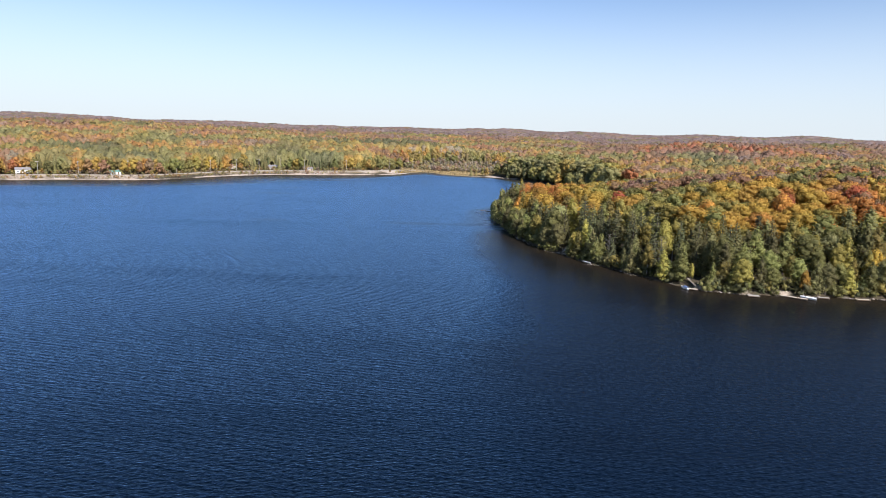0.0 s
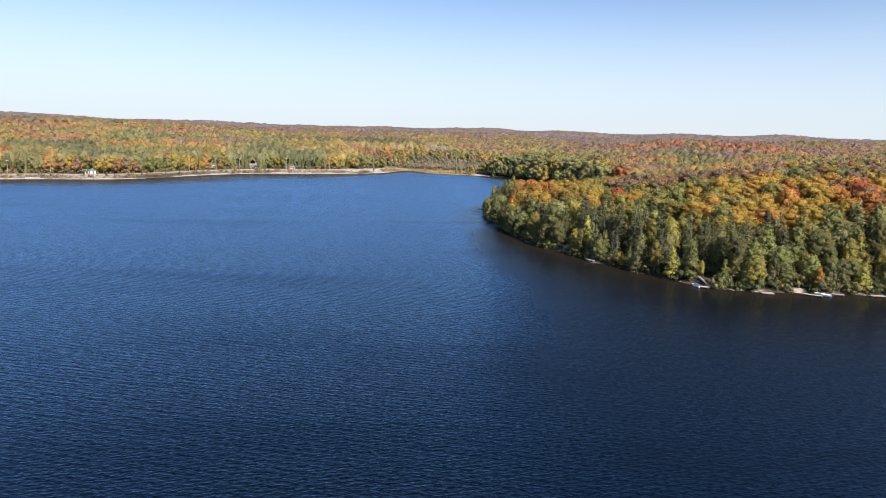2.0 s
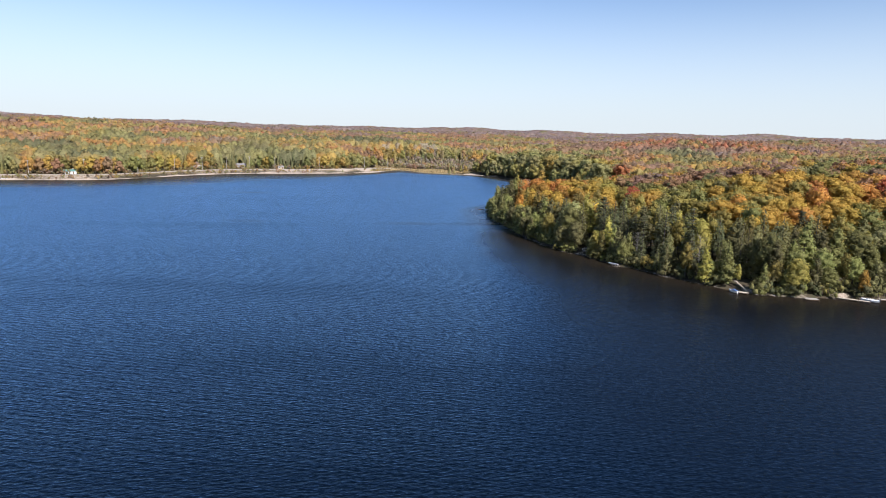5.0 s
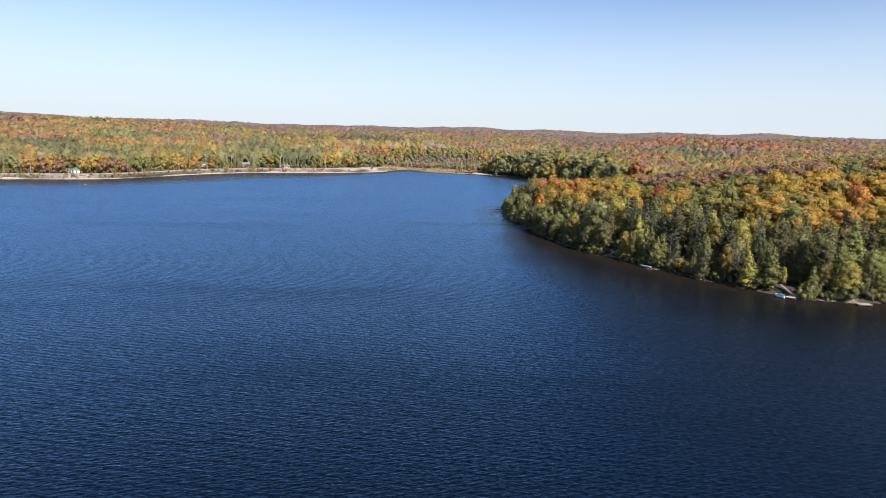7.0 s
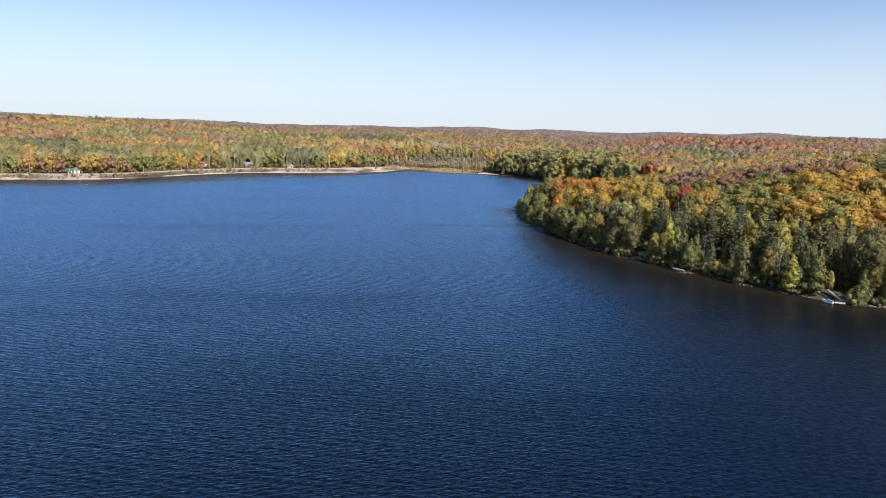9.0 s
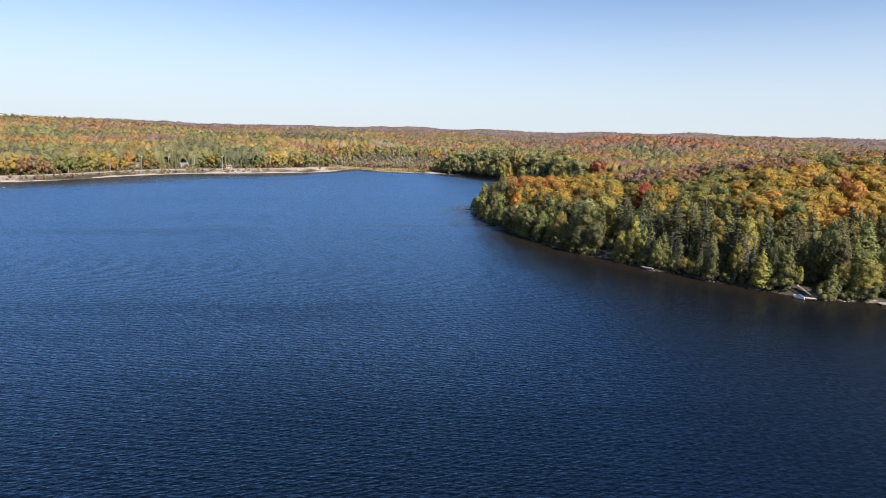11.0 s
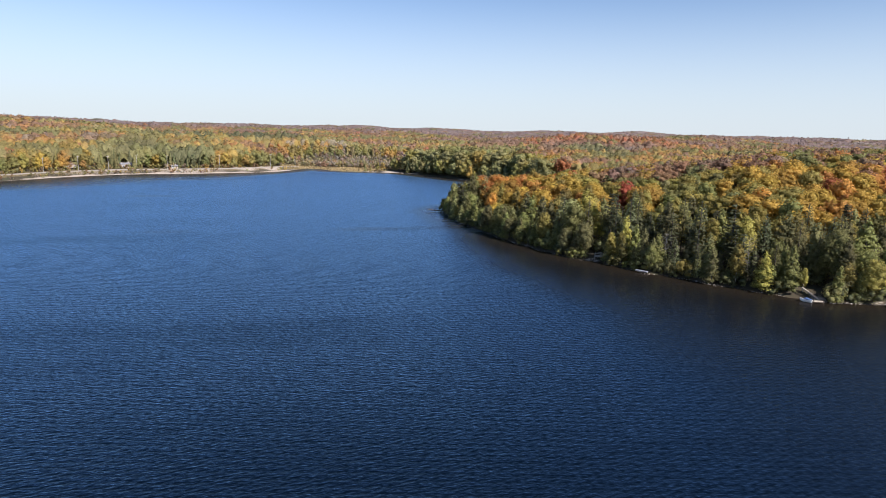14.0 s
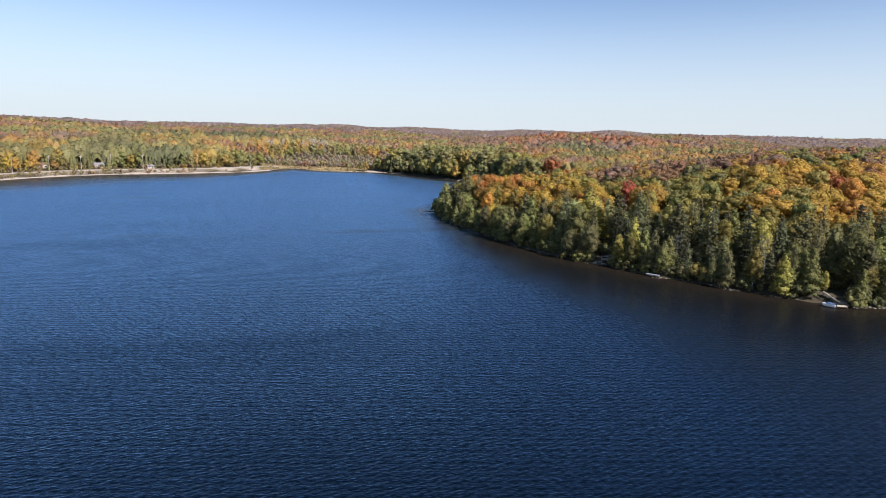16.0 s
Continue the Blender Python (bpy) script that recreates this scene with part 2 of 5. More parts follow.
def ground_material():
    """Leaf litter, with bare sand and gravel where the banks are bare and dry grass on the marsh."""
    m, n, links, b = material("forest_floor")
    nz = noise_node(n, links, 0.35, 6)
    nf = noise_node(n, links, 2.2, 6)
    litter = ramp_node(n, [(0.3, (0.022, 0.019, 0.010)), (0.5, (0.052, 0.037, 0.018)), (0.7, (0.036, 0.042, 0.014))])
    gravel = ramp_node(n, [(0.3, (0.22, 0.175, 0.135)), (0.7, (0.50, 0.41, 0.32))])
    grass = ramp_node(n, [(0.35, (0.12, 0.095, 0.035)), (0.65, (0.27, 0.19, 0.09))])
    links.new(nz.outputs["Fac"], litter.inputs[0])
    links.new(nf.outputs["Fac"], gravel.inputs[0])
    links.new(nz.outputs["Fac"], grass.inputs[0])
    last = litter
    for name, r in (("grass", grass), ("bare", gravel)):
        at = n.new("ShaderNodeAttribute")
        at.attribute_name = name
        add = n.new("ShaderNodeMath")
        add.operation = "MULTIPLY_ADD"
        add.inputs[1].default_value = 0.9
        links.new(nf.outputs["Fac"], add.inputs[0])
        links.new(at.outputs["Fac"], add.inputs[2])
        edge = n.new("ShaderNodeMapRange")
        edge.inputs["From Min"].default_value, edge.inputs["From Max"].default_value = 0.85, 1.05
        links.new(add.outputs[0], edge.inputs["Value"])
        mix = n.new("ShaderNodeMix")
        mix.data_type = "RGBA"
        links.new(edge.outputs[0], mix.inputs[0])
        links.new(last.outputs[0] if last is litter else last.outputs[2], mix.inputs[6])
        links.new(r.outputs[0], mix.inputs[7])
        last = mix
    links.new(last.outputs[2], b.inputs["Base Color"])
    b.inputs["Roughness"].default_value = 0.95
    bp = n.new("ShaderNodeBump")
    bp.inputs["Distance"].default_value = 0.15
    links.new(nf.outputs["Fac"], bp.inputs["Height"])
    links.new(bp.outputs[0], b.inputs["Normal"])
    return m


GROUND = ground_material()

# ---- the lake's outline and the land ----
SHORE = [
    (560, 110), (400, 152), (260, 180), (175, 190), (137, 188), (113, 189), (96, 189), (83, 193.5), (78, 199.5), (72, 204.5), (66, 213), (60.5, 223),
    (54, 231), (47.5, 248), (42, 255), (37.5, 270), (33, 288), (29.5, 313), (27, 340), (28.5, 372), (36, 391), (56, 402), (88, 432), (114, 480),
    (122, 540), (106, 584), (89, 618), (77, 655), (65, 678), (44, 693), (20, 698), (-4, 712), (-18, 738), (-32, 742), (-48, 708), (-64, 686),
    (-88, 671), (-130, 652), (-170, 640), (-196, 619), (-216, 596), (-236, 562), (-258, 535), (-282, 524), (-322, 514), (-360, 493), (-700, 300), (-900, -100),
]


def smooth_ring(pts, steps):
    p = np.array(pts, float)
    a, b, c, d = np.roll(p, 1, 0), p, np.roll(p, -1, 0), np.roll(p, -2, 0)
    out = []
    for k in range(steps):
        t = k / steps
        out.append(0.5 * (2 * b + (c - a) * t + (2 * a - 5 * b + 4 * c - d) * t ** 2 + (3 * b - a - 3 * c + d) * t ** 3))
    return np.stack(out, 1).reshape(-1, 2)


RING = smooth_ring(SHORE + [(-600, -700), (0, -850), (600, -700), (850, -250)], 4)


def inland(x, y):
    """Metres from the lake's edge: above nought on land, below it on the water."""
    x, y = np.asarray(x, float).ravel(), np.asarray(y, float).ravel()
    best = np.full(x.shape, 1e18)
    inside = np.zeros(x.shape, bool)
    for (ax, ay), (bx, by) in zip(RING, np.roll(RING, -1, 0)):
        ex, ey = bx - ax, by - ay
        t = np.clip(((x - ax) * ex + (y - ay) * ey) / (ex * ex + ey * ey + 1e-9), 0, 1)
        best = np.minimum(best, (x - ax - t * ex) ** 2 + (y - ay - t * ey) ** 2)
        cross = ((ay > y) != (by > y)) & (x < ex * (y - ay) / (ey if abs(ey) > 1e-9 else 1e-9) + ax)
        inside ^= cross
    d = np.sqrt(best)
    wob = 0.7 * np.sin(x * 0.61 + 1.3 * np.sin(y * 0.37)) + 0.6 * np.sin(y * 0.83 + 1.1 * np.sin(x * 0.29))
    return np.where(inside, -d, d) + wob * np.clip(1 - d / 15, 0, 1)


def rolling(x, y):
    """Hills a few hundred metres across."""
    s = np.zeros(np.shape(x))
    for a, kx, ky, p in ((1.0, .0061, .0043, .3), (.9, -.0048, .0082, 1.9), (.7, .0103, -.0029, 4.0), (.6, .0037, .0131, 2.2), (.45, .0171, .0083, 5.1), (.4, -.0139, .0157, .7)):
        s = s + a * np.sin(kx * x + ky * y + p)
    return s


#        x     y    height  radius along x, y
HILLS = [(-62, 850, 9, 85, 60), (365, 905, 15, 130, 90), (115, 610, 3, 60, 60), (240, 290, 17, 150, 110), (140, 245, 5, 45, 45), (430, 330, 7, 110, 130), (133, 1120, 9, 90, 80), (62, 925, -8, 55, 80),
         (900, 1200, 10, 300, 200), (-400, 1080, 5, 230, 180),
         (-520, 900, 16, 330, 200), (-250, 1500, 12, 420, 250), (300, 3900, 16, 600, 500), (1700, 3300, 14, 700, 600), (-1900, 3000, 22, 900, 700)]


def marsh_at(x, y):
    return np.exp(-(((x - 12) / 66) ** 2 + ((y - 748) / 54) ** 2) ** 2)


def land(x, y, s=None):
    x, y = np.asarray(x, float).ravel(), np.asarray(y, float).ravel()
    s = inland(x, y) if s is None else s
    i = np.maximum(s, 0)
    d = np.hypot(x, y)
    across = np.clip((y - 470) / 30, 0, 1) * np.clip((40 - x) / 40, 0, 1)       # the far shore with its road
    bank = 0.5 * (1 - np.exp(-i / 1.2)) * (1 - across) + across * (0.6 * (1 - np.exp(-i / 2.5)) + 2.4 / (1 + np.exp(-(i - 9) / 1.6)) * np.clip(i, 0, 1))
    g = bank + 10.5 * (1 - np.exp(-np.maximum(i - 24 * across, 0) / 105))
    rise = np.maximum(d - 680, 0)
    g = g + 0.0098 * rise + rolling(x, y) * 4.0 * (1 - np.exp(-i / 320)) * np.clip(d / 1500, 0.35, 1.3)
    for hx, hy, h, rx, ry in HILLS:
        g = g + h * np.exp(-((x - hx) / rx) ** 2 - ((y - hy) / ry) ** 2) * (1 - np.exp(-i / 60))
    g = np.maximum(g, bank)
    g = g + 1.7 * np.exp(-((x - 79.0) / 3.2) ** 2 - ((y - 200.5) / 3.0) ** 2) * np.clip(i / 2, 0, 1)              # the knoll above the landing
    g = g * (1 - 0.9 * marsh_at(x, y))
    return np.where(s > 0, g, np.maximum(-0.3 * -s, -7.0))


def bare_at(x, y, s):
    """How bare the ground is: the far beach and road bank, and a few landings on the wooded shore."""
    across = np.clip((y - 470) / 30, 0, 1) * np.clip((95 - x) / 40, 0, 1)
    far_bank = np.maximum(np.clip((3.6 + 1.5 * np.sin(x * 0.11) + np.sin(x * 0.27) - s) / 2, 0, 1) * 0.75, np.clip((17 - s) / 4, 0, 1) * (0.42 + 0.16 * np.sin(x * 0.06) * np.sin(x * 0.023 + 1)))
    near_edge = np.clip((0.6 - s) / 1.0, 0, 1) * 0.34
    for px, py, r in ((46, 250, 3), (80.5, 195.0, 3.6), (96, 190, 2.5), (106, 190, 3.0), (-66, 706, 16), (-88, 690, 14), (70, 672, 8), (50, 692, 10), (30, 699, 8), (99, 600, 4), (108, 586, 5)):
        near_edge = np.maximum(near_edge, 0.85 * np.exp(-((x - px) ** 2 + (y - py) ** 2) / r ** 2))
    return np.maximum(across * far_bank * (1 - marsh_at(x, y)), near_edge)


def mesh_from(name, v, f, mats, smooth=False, normals=None):
    """A mesh from arrays of places and of faces that all have as many corners."""
    v, f = np.asarray(v, np.float32), np.asarray(f, np.int32)
    me = bpy.data.meshes.new(name)
    k = f.shape[1]
    me.vertices.add(len(v))
    me.vertices.foreach_set("co", v.ravel())
    me.loops.add(f.size)
    me.loops.foreach_set("vertex_index", f.ravel())
    me.polygons.add(len(f))
    me.polygons.foreach_set("loop_start", np.arange(0, f.size, k, dtype=np.int32))
    me.polygons.foreach_set("use_smooth", np.full(len(f), smooth))
    for m in mats:
        me.materials.append(m)
    me.update(calc_edges=True)
    if normals is not None:
        me.normals_split_custom_set_from_vertices(np.asarray(normals, np.float32))
    return me


def stretched(a, b, step, lo, hi, grow=1.13):
    mid = list(np.arange(a, b + 0.1, step))
    left, right, s = [], [], step
    x = a
    while x > lo:
        s *= grow
        x -= min(s, 160)
        left.append(x)
    x, s = b, step
    while x < hi:
        s *= grow
        x += min(s, 160)
        right.append(x)
    return np.array(left[::-1] + mid + right)


gx, gy = stretched(-380, 220, 4.2, -4600, 4600), stretched(170, 800, 4.2, -4600, 4700)
X, Y = np.meshgrid(gx, gy)
Z = land(X, Y)
idx = np.arange(X.size).reshape(X.shape)
quads = np.stack([idx[:-1, :-1], idx[:-1, 1:], idx[1:, 1:], idx[1:, :-1]], -1).reshape(-1, 4)
ground = new("ground", mesh_from("ground", np.stack([X.ravel(), Y.ravel(), Z], 1), quads, [GROUND], True))
EDGE = inland(X, Y)
for name, values in (("bare", bare_at(X.ravel(), Y.ravel(), EDGE)), ("grass", np.maximum(marsh_at(X.ravel(), Y.ravel()), 0.5 * np.clip((EDGE - 6) / 2, 0, 1) * np.clip((30 - EDGE) / 6, 0, 1) * (Y.ravel() > 470) * (X.ravel() < 120)))):
    ground.data.attributes.new(name, "FLOAT", "POINT").data.foreach_set("value", values.astype(np.float32))
tagged(ground, "wooded land covered in brown leaf litter with gravelly banks", "ground", kind="structure")

wx, wy = stretched(-190, 180, 5, -1100, 1100), stretched(150, 600, 5, -1000, 860)
WX, WY = np.meshgrid(wx, wy)
widx = np.arange(WX.size).reshape(WX.shape)
wq = np.stack([widx[:-1, :-1], widx[:-1, 1:], widx[1:, 1:], widx[1:, :-1]], -1).reshape(-1, 4)
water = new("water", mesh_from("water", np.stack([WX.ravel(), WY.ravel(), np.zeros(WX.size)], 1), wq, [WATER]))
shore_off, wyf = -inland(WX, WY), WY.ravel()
blend_y = np.clip((wyf - 340) / 140, 0, 1)                              # from the wooded shore's lee to the open far end; reaches fitted to the camera's view
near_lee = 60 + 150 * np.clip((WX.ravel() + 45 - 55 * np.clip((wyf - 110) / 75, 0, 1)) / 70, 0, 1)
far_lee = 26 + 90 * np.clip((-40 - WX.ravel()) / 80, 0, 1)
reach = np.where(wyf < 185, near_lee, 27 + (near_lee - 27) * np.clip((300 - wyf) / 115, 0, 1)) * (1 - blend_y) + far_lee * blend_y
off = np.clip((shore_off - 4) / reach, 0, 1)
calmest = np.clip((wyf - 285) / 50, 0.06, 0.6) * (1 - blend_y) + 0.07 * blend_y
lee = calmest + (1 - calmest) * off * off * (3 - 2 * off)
for px, py, rx, ry in ((-122, 503, 17, 9), (-18, 323, 17, 10), (-92, 322, 14, 9), (-126, 457, 18, 7), (-82, 585, 34, 8)):         # slicks between the ripples, browned and dimmed through the lee value
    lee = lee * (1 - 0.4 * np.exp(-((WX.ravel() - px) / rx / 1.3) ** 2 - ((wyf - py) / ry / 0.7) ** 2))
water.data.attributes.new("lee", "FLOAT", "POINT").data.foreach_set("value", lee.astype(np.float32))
# how much reflected tree brown is put into the water's colour
shore_brown = np.exp(-np.maximum(shore_off, 0) / 15.0)
water.data.attributes.new("shore_brown", "FLOAT", "POINT").data.foreach_set("value", shore_brown.astype(np.float32))
tagged(water, "dark blue lake with small wind ripples", "lake", kind="structure")

# ---- trees ----
rng = np.random.default_rng(7)


def leaf_quads(c, nrm, size, r, ratio=1.0, out=None):
    """One small four-cornered spray of leaves at each place c, square to nrm."""
    nrm = nrm / (np.linalg.norm(nrm, axis=1, keepdims=True) + 1e-9)
    t = np.cross(nrm, r.normal(size=nrm.shape))
    t /= np.linalg.norm(t, axis=1, keepdims=True) + 1e-9
    b = np.cross(nrm, t)
    h = (size / 2)[:, None]
    k = r.uniform(0.6, 1.3, (len(c), 4, 1))
    v = np.stack([c - t * h, c - b * h * ratio, c + t * h, c + b * h * ratio], 1)
    v = c[:, None] + (v - c[:, None]) * k
    f = np.arange(len(c) * 4).reshape(-1, 4)
    out = nrm if out is None else out + 0.6 * nrm
    out = out / (np.linalg.norm(out, axis=1, keepdims=True) + 1e-9)
    return v.reshape(-1, 3), f, np.repeat(out, 4, 0)


def knob(c, rad, r, sides=6):
    """A small rounded clump: three rings and a cap."""
    v, o = [], []
    for i, (q, lift) in enumerate(((0.74, -0.66), (1.0, 0.02), (0.66, 0.70))):
        for k in range(sides):
            a = 6.28318 * (k + 0.5 * i) / sides
            g = q * r.uniform(0.85, 1.15)
            v.append((c[0] + rad[0] * g * math.cos(a), c[1] + rad[0] * g * math.sin(a), c[2] + rad[1] * lift * r.uniform(0.85, 1.2)))
            o.append((math.cos(a) * q, math.sin(a) * q, lift))
    f = [(j * sides + k, j * sides + (k + 1) % sides, (j + 1) * sides + (k + 1) % sides, (j + 1) * sides + k) for j in (0, 1) for k in range(sides)]
    t = 2 * sides
    f += [(t, t + 1, t + 2, t + 3), (t, t + 3, t + 4, t + 5)]
    return np.array(v), np.array(f), np.array(o)


def merged(pieces):
    V, F, N, o = [], [], [], 0
    for v, f, n in pieces:
        V.append(v)
        F.append(f + o)
        N.append(n)
        o += len(v)
    return np.concatenate(V), np.concatenate(F), np.concatenate(N)


def lobed(L, n, r, size, lift=0.0, core=0.72):
    """Leaves on the outside of a heap of rounded lobes (x, y, z, radius, half height), which fill its inside."""
    L = np.array(L)
    m = n * 3
    share = L[:, 3] * (L[:, 3] + L[:, 4])
    w = r.choice(len(L), m, p=share / share.sum())
    u = r.normal(size=(m, 3))
    u[:, 2] += 0.35
    u /= np.linalg.norm(u, axis=1, keepdims=True)
    ax = np.stack([L[w, 3], L[w, 3], L[w, 4]], 1)
    p = L[w, :3] + u * ax * r.uniform(0.82, 1.1, (m, 1))
    q = (p[:, None] - L[None, :, :3]) / np.stack([L[:, 3], L[:, 3], L[:, 4]], 1)[None]
    keep = (np.sum((np.linalg.norm(q, axis=2) < 0.86), 1) == 0)
    p, u = p[keep][:n], u[keep][:n]
    u = u + np.array((0, 0, lift))
    nrm = u + r.normal(size=u.shape) * 0.45
    leaves = leaf_quads(p, nrm, size * r.uniform(0.7, 1.35, len(p)), r, 0.8, u)
    return merged([leaves] + [knob(l[:3], (l[3] * core, l[4] * core), r) for l in L])


def broadleaf(n, r, width=0.27, size=0.037, lobes=13, bottom=0.16, lift=0.0, tall=1.0):
    """A round, lobed crown for a tree one unit high."""
    L = []
    for k in range(lobes):
        a = k * 2.4 + r.uniform(-0.4, 0.4)
        q = (k + 0.5) / lobes
        z = bottom + (1 - bottom) * (0.2 + 0.62 * q)
        rad = width * (0.62 - 0.5 * abs(q - 0.35)) * r.uniform(0.8, 1.15)
        L.append((rad * math.cos(a), rad * math.sin(a), z, width * r.uniform(0.34, 0.52), (1 - bottom) * r.uniform(0.12, 0.19) * tall))
    if lobes > 5:
        L.append((0, 0, 0.82, width * 0.5, 0.18))
        L.append((0, 0, 0.5, width * 0.75, 0.3))
    return lobed(L, n, r, size, lift)


def cedar(n, r, width=0.235, size=0.036, base=0.03):
    """A dense, blunt cone of foliage down to the ground."""
    L = []
    for k in range(16):
        q = (k + 0.5) / 16
        a = k * 2.4 + r.uniform(-0.5, 0.5)
        w = width * (1 - q) ** 0.62
        rad = w * 0.55 * r.uniform(0.7, 1.2)
        L.append((rad * math.cos(a), rad * math.sin(a), base + (0.93 - base) * q, w * r.uniform(0.42, 0.6) + 0.018, 0.085 * r.uniform(0.8, 1.3)))
    L.append((0, 0, 0.35, width * 0.6, 0.33))
    L.append((0, 0, 0.72, width * 0.33, 0.24))
    return lobed(L, n, r, size, 0.55, 0.62)


def spire(r, leaves, width=0.2, base=0.3, tiers=3, size=0.1):
    """A conifer seen from afar: ragged skirts one above another, with sprays standing out."""
    pieces = []
    for k in range(tiers):
        z0 = base + (1 - base) * k / tiers
        z1 = min(1.0, z0 + (1 - base) / tiers * 1.35)
        w0, w1 = width * (1 - k / tiers) ** 0.9, width * 0.3 * (1 - (k + 1) / tiers) + 0.006
        v, f, o = [], [], []
        for w, z in ((w0, z0), (w1, z1)):
            for j in range(6):
                a = 1.0472 * j + 0.4 * k
                g = w * r.uniform(0.72, 1.25)
                v.append((g * math.cos(a), g * math.sin(a), z + r.uniform(-0.02, 0.02)))
                o.append((0.85 * math.cos(a), 0.85 * math.sin(a), 0.5))
        f = [(j, (j + 1) % 6, 6 + (j + 1) % 6, 6 + j) for j in range(6)]
        pieces.append((np.array(v), np.array(f), np.array(o)))
    if leaves:
        v, f, o = fir(leaves, r, width, size, base)
        pieces.append((v, f, o))
    return merged(pieces)


def pine(n, r, width=0.22, size=0.042, base=0.08, open_=0.35):
    """Boughs in uneven whorls, each a flat plume that rises to its tip."""
    levels, per = (17, 8) if n > 500 else (11, 5)
    tufts = max(2, n // (levels * per))
    C, N = [], []
    for i in range(levels):
        q = (i + r.uniform(-0.3, 0.3)) / levels
        z = base + (1 - base) * q
        rad = width * min(1, 0.45 + 2.2 * q) * (1 - q) ** 0.62 * r.uniform(1 - open_, 1.15) + 0.012
        for k in range(per):
            a = r.uniform(0, 6.283)
            rr = rad * r.uniform(0.6, 1.2)
            for j in range(tufts):
                s = (j + 1) / tufts * r.uniform(0.85, 1.05)
                side = r.uniform(-0.25, 0.25) * rr
                C.append((rr * s * math.cos(a) - side * math.sin(a), rr * s * math.sin(a) + side * math.cos(a), z + 0.18 * rr * s * s - 0.05 * rr))
                N.append((0.9 * s * math.cos(a), 0.9 * s * math.sin(a), 0.8))
    C, N = np.array(C), np.array(N)
    O = N / np.linalg.norm(N, axis=1, keepdims=True)
    N = N + r.normal(size=N.shape) * 0.42
    return leaf_quads(C, N, size * r.uniform(0.7, 1.3, len(C)), r, 0.75, O)


def fir(n, r, width=0.2, size=0.034, base=0.05):
    """A narrow cone of drooping sprays in uneven tiers, lit above and dark below."""
    z = base + (1 - base) * (1 - np.sqrt(r.uniform(0.0005, 1, n)))
    a = r.uniform(0, 6.283, n)
    q = (z - base) / (1 - base)
    arm = np.floor(a / 6.283 * 7 + 3 * q)
    phase = (q * 9 + 0.37 * np.sin(arm * 12.9898) * 3) % 1.0
    tier = 0.62 + 0.5 * (1 - phase) * (0.75 + 0.35 * np.sin(arm * 78.233))
    rad = width * (1 - q) ** 0.8 * tier * r.uniform(0.8, 1.08, n) + 0.008
    C = np.stack([rad * np.cos(a), rad * np.sin(a), z], 1)
    O = np.stack([np.cos(a), np.sin(a), 1.3 * phase - 0.15], 1)
    O /= np.linalg.norm(O, axis=1, keepdims=True)
    N = O + r.normal(size=(n, 3)) * 0.45
    return leaf_quads(C, N, size * r.uniform(0.7, 1.3, n) * (1.15 - 0.5 * q), r, 1.2, O)


def tube(path, radii, sides=6):
    path = np.asarray(path, float)
    v, f = [], []
    for i, (p, rad) in enumerate(zip(path, radii)):
        d = path[min(i + 1, len(path) - 1)] - path[max(i - 1, 0)]
        d /= np.linalg.norm(d) + 1e-9
        a = np.cross(d, (0.31, 0.95, 0.1))
        a /= np.linalg.norm(a) + 1e-9
        b = np.cross(d, a)
        for k in range(sides):
            t = 6.28318 * k / sides
            v.append(p + rad * (a * math.cos(t) + b * math.sin(t)))
    for i in range(len(path) - 1):
        for k in range(sides):
            f.append((i * sides + k, i * sides + (k + 1) % sides, (i + 1) * sides + (k + 1) % sides, (i + 1) * sides + k))
    return np.array(v), np.array(f)


def joined(pieces):
    V, F, o = [], [], 0
    for v, f in pieces:
        V.append(v)
        F.append(f + o)
        o += len(v)
    return np.concatenate(V), np.concatenate(F)


def trunk_arrays(r, top=0.9, thick=0.016, limbs=6, spread=0.25, start=0.3):
    lean = r.uniform(-0.02, 0.02, 2)
    zs = np.linspace(-0.03, top, 6)
    pieces = [tube([(lean[0] * z, lean[1] * z, z) for z in zs], [thick * (1.25 - z) for z in zs])]
    for k in range(limbs):
        z = start + (top - start) * (k + 0.5) / limbs * 0.85
        a = k * 2.4 + r.uniform(-0.4, 0.4)
        l = spread * (1.1 - z) * r.uniform(0.7, 1.2)
        pts = [(lean[0] * z + l * s * math.cos(a), lean[1] * z + l * s * math.sin(a), z + 0.55 * l * s) for s in (0, 0.4, 1.0)]
        pieces.append(tube(pts, (thick * 0.5, thick * 0.35, thick * 0.1), 4))
    return joined(pieces)


class Kind:
    """The meshes of one kind of tree, one unit high: some shapes of crown with their trunks."""

    def __init__(self, name, crown, count, bark, n, trunk):
        self.crowns, self.trunks = [], []
        for k in range(count):
            r = np.random.default_rng(100 + 17 * k + len(name))
            v, f, out = crown(n, r)
            self.crowns.append(mesh_from(name + "_crown", v, f, [LEAF["green"]], normals=out))
            self.trunks.append(mesh_from(name + "_trunk", *trunk_arrays(r, **trunk), [bark]))


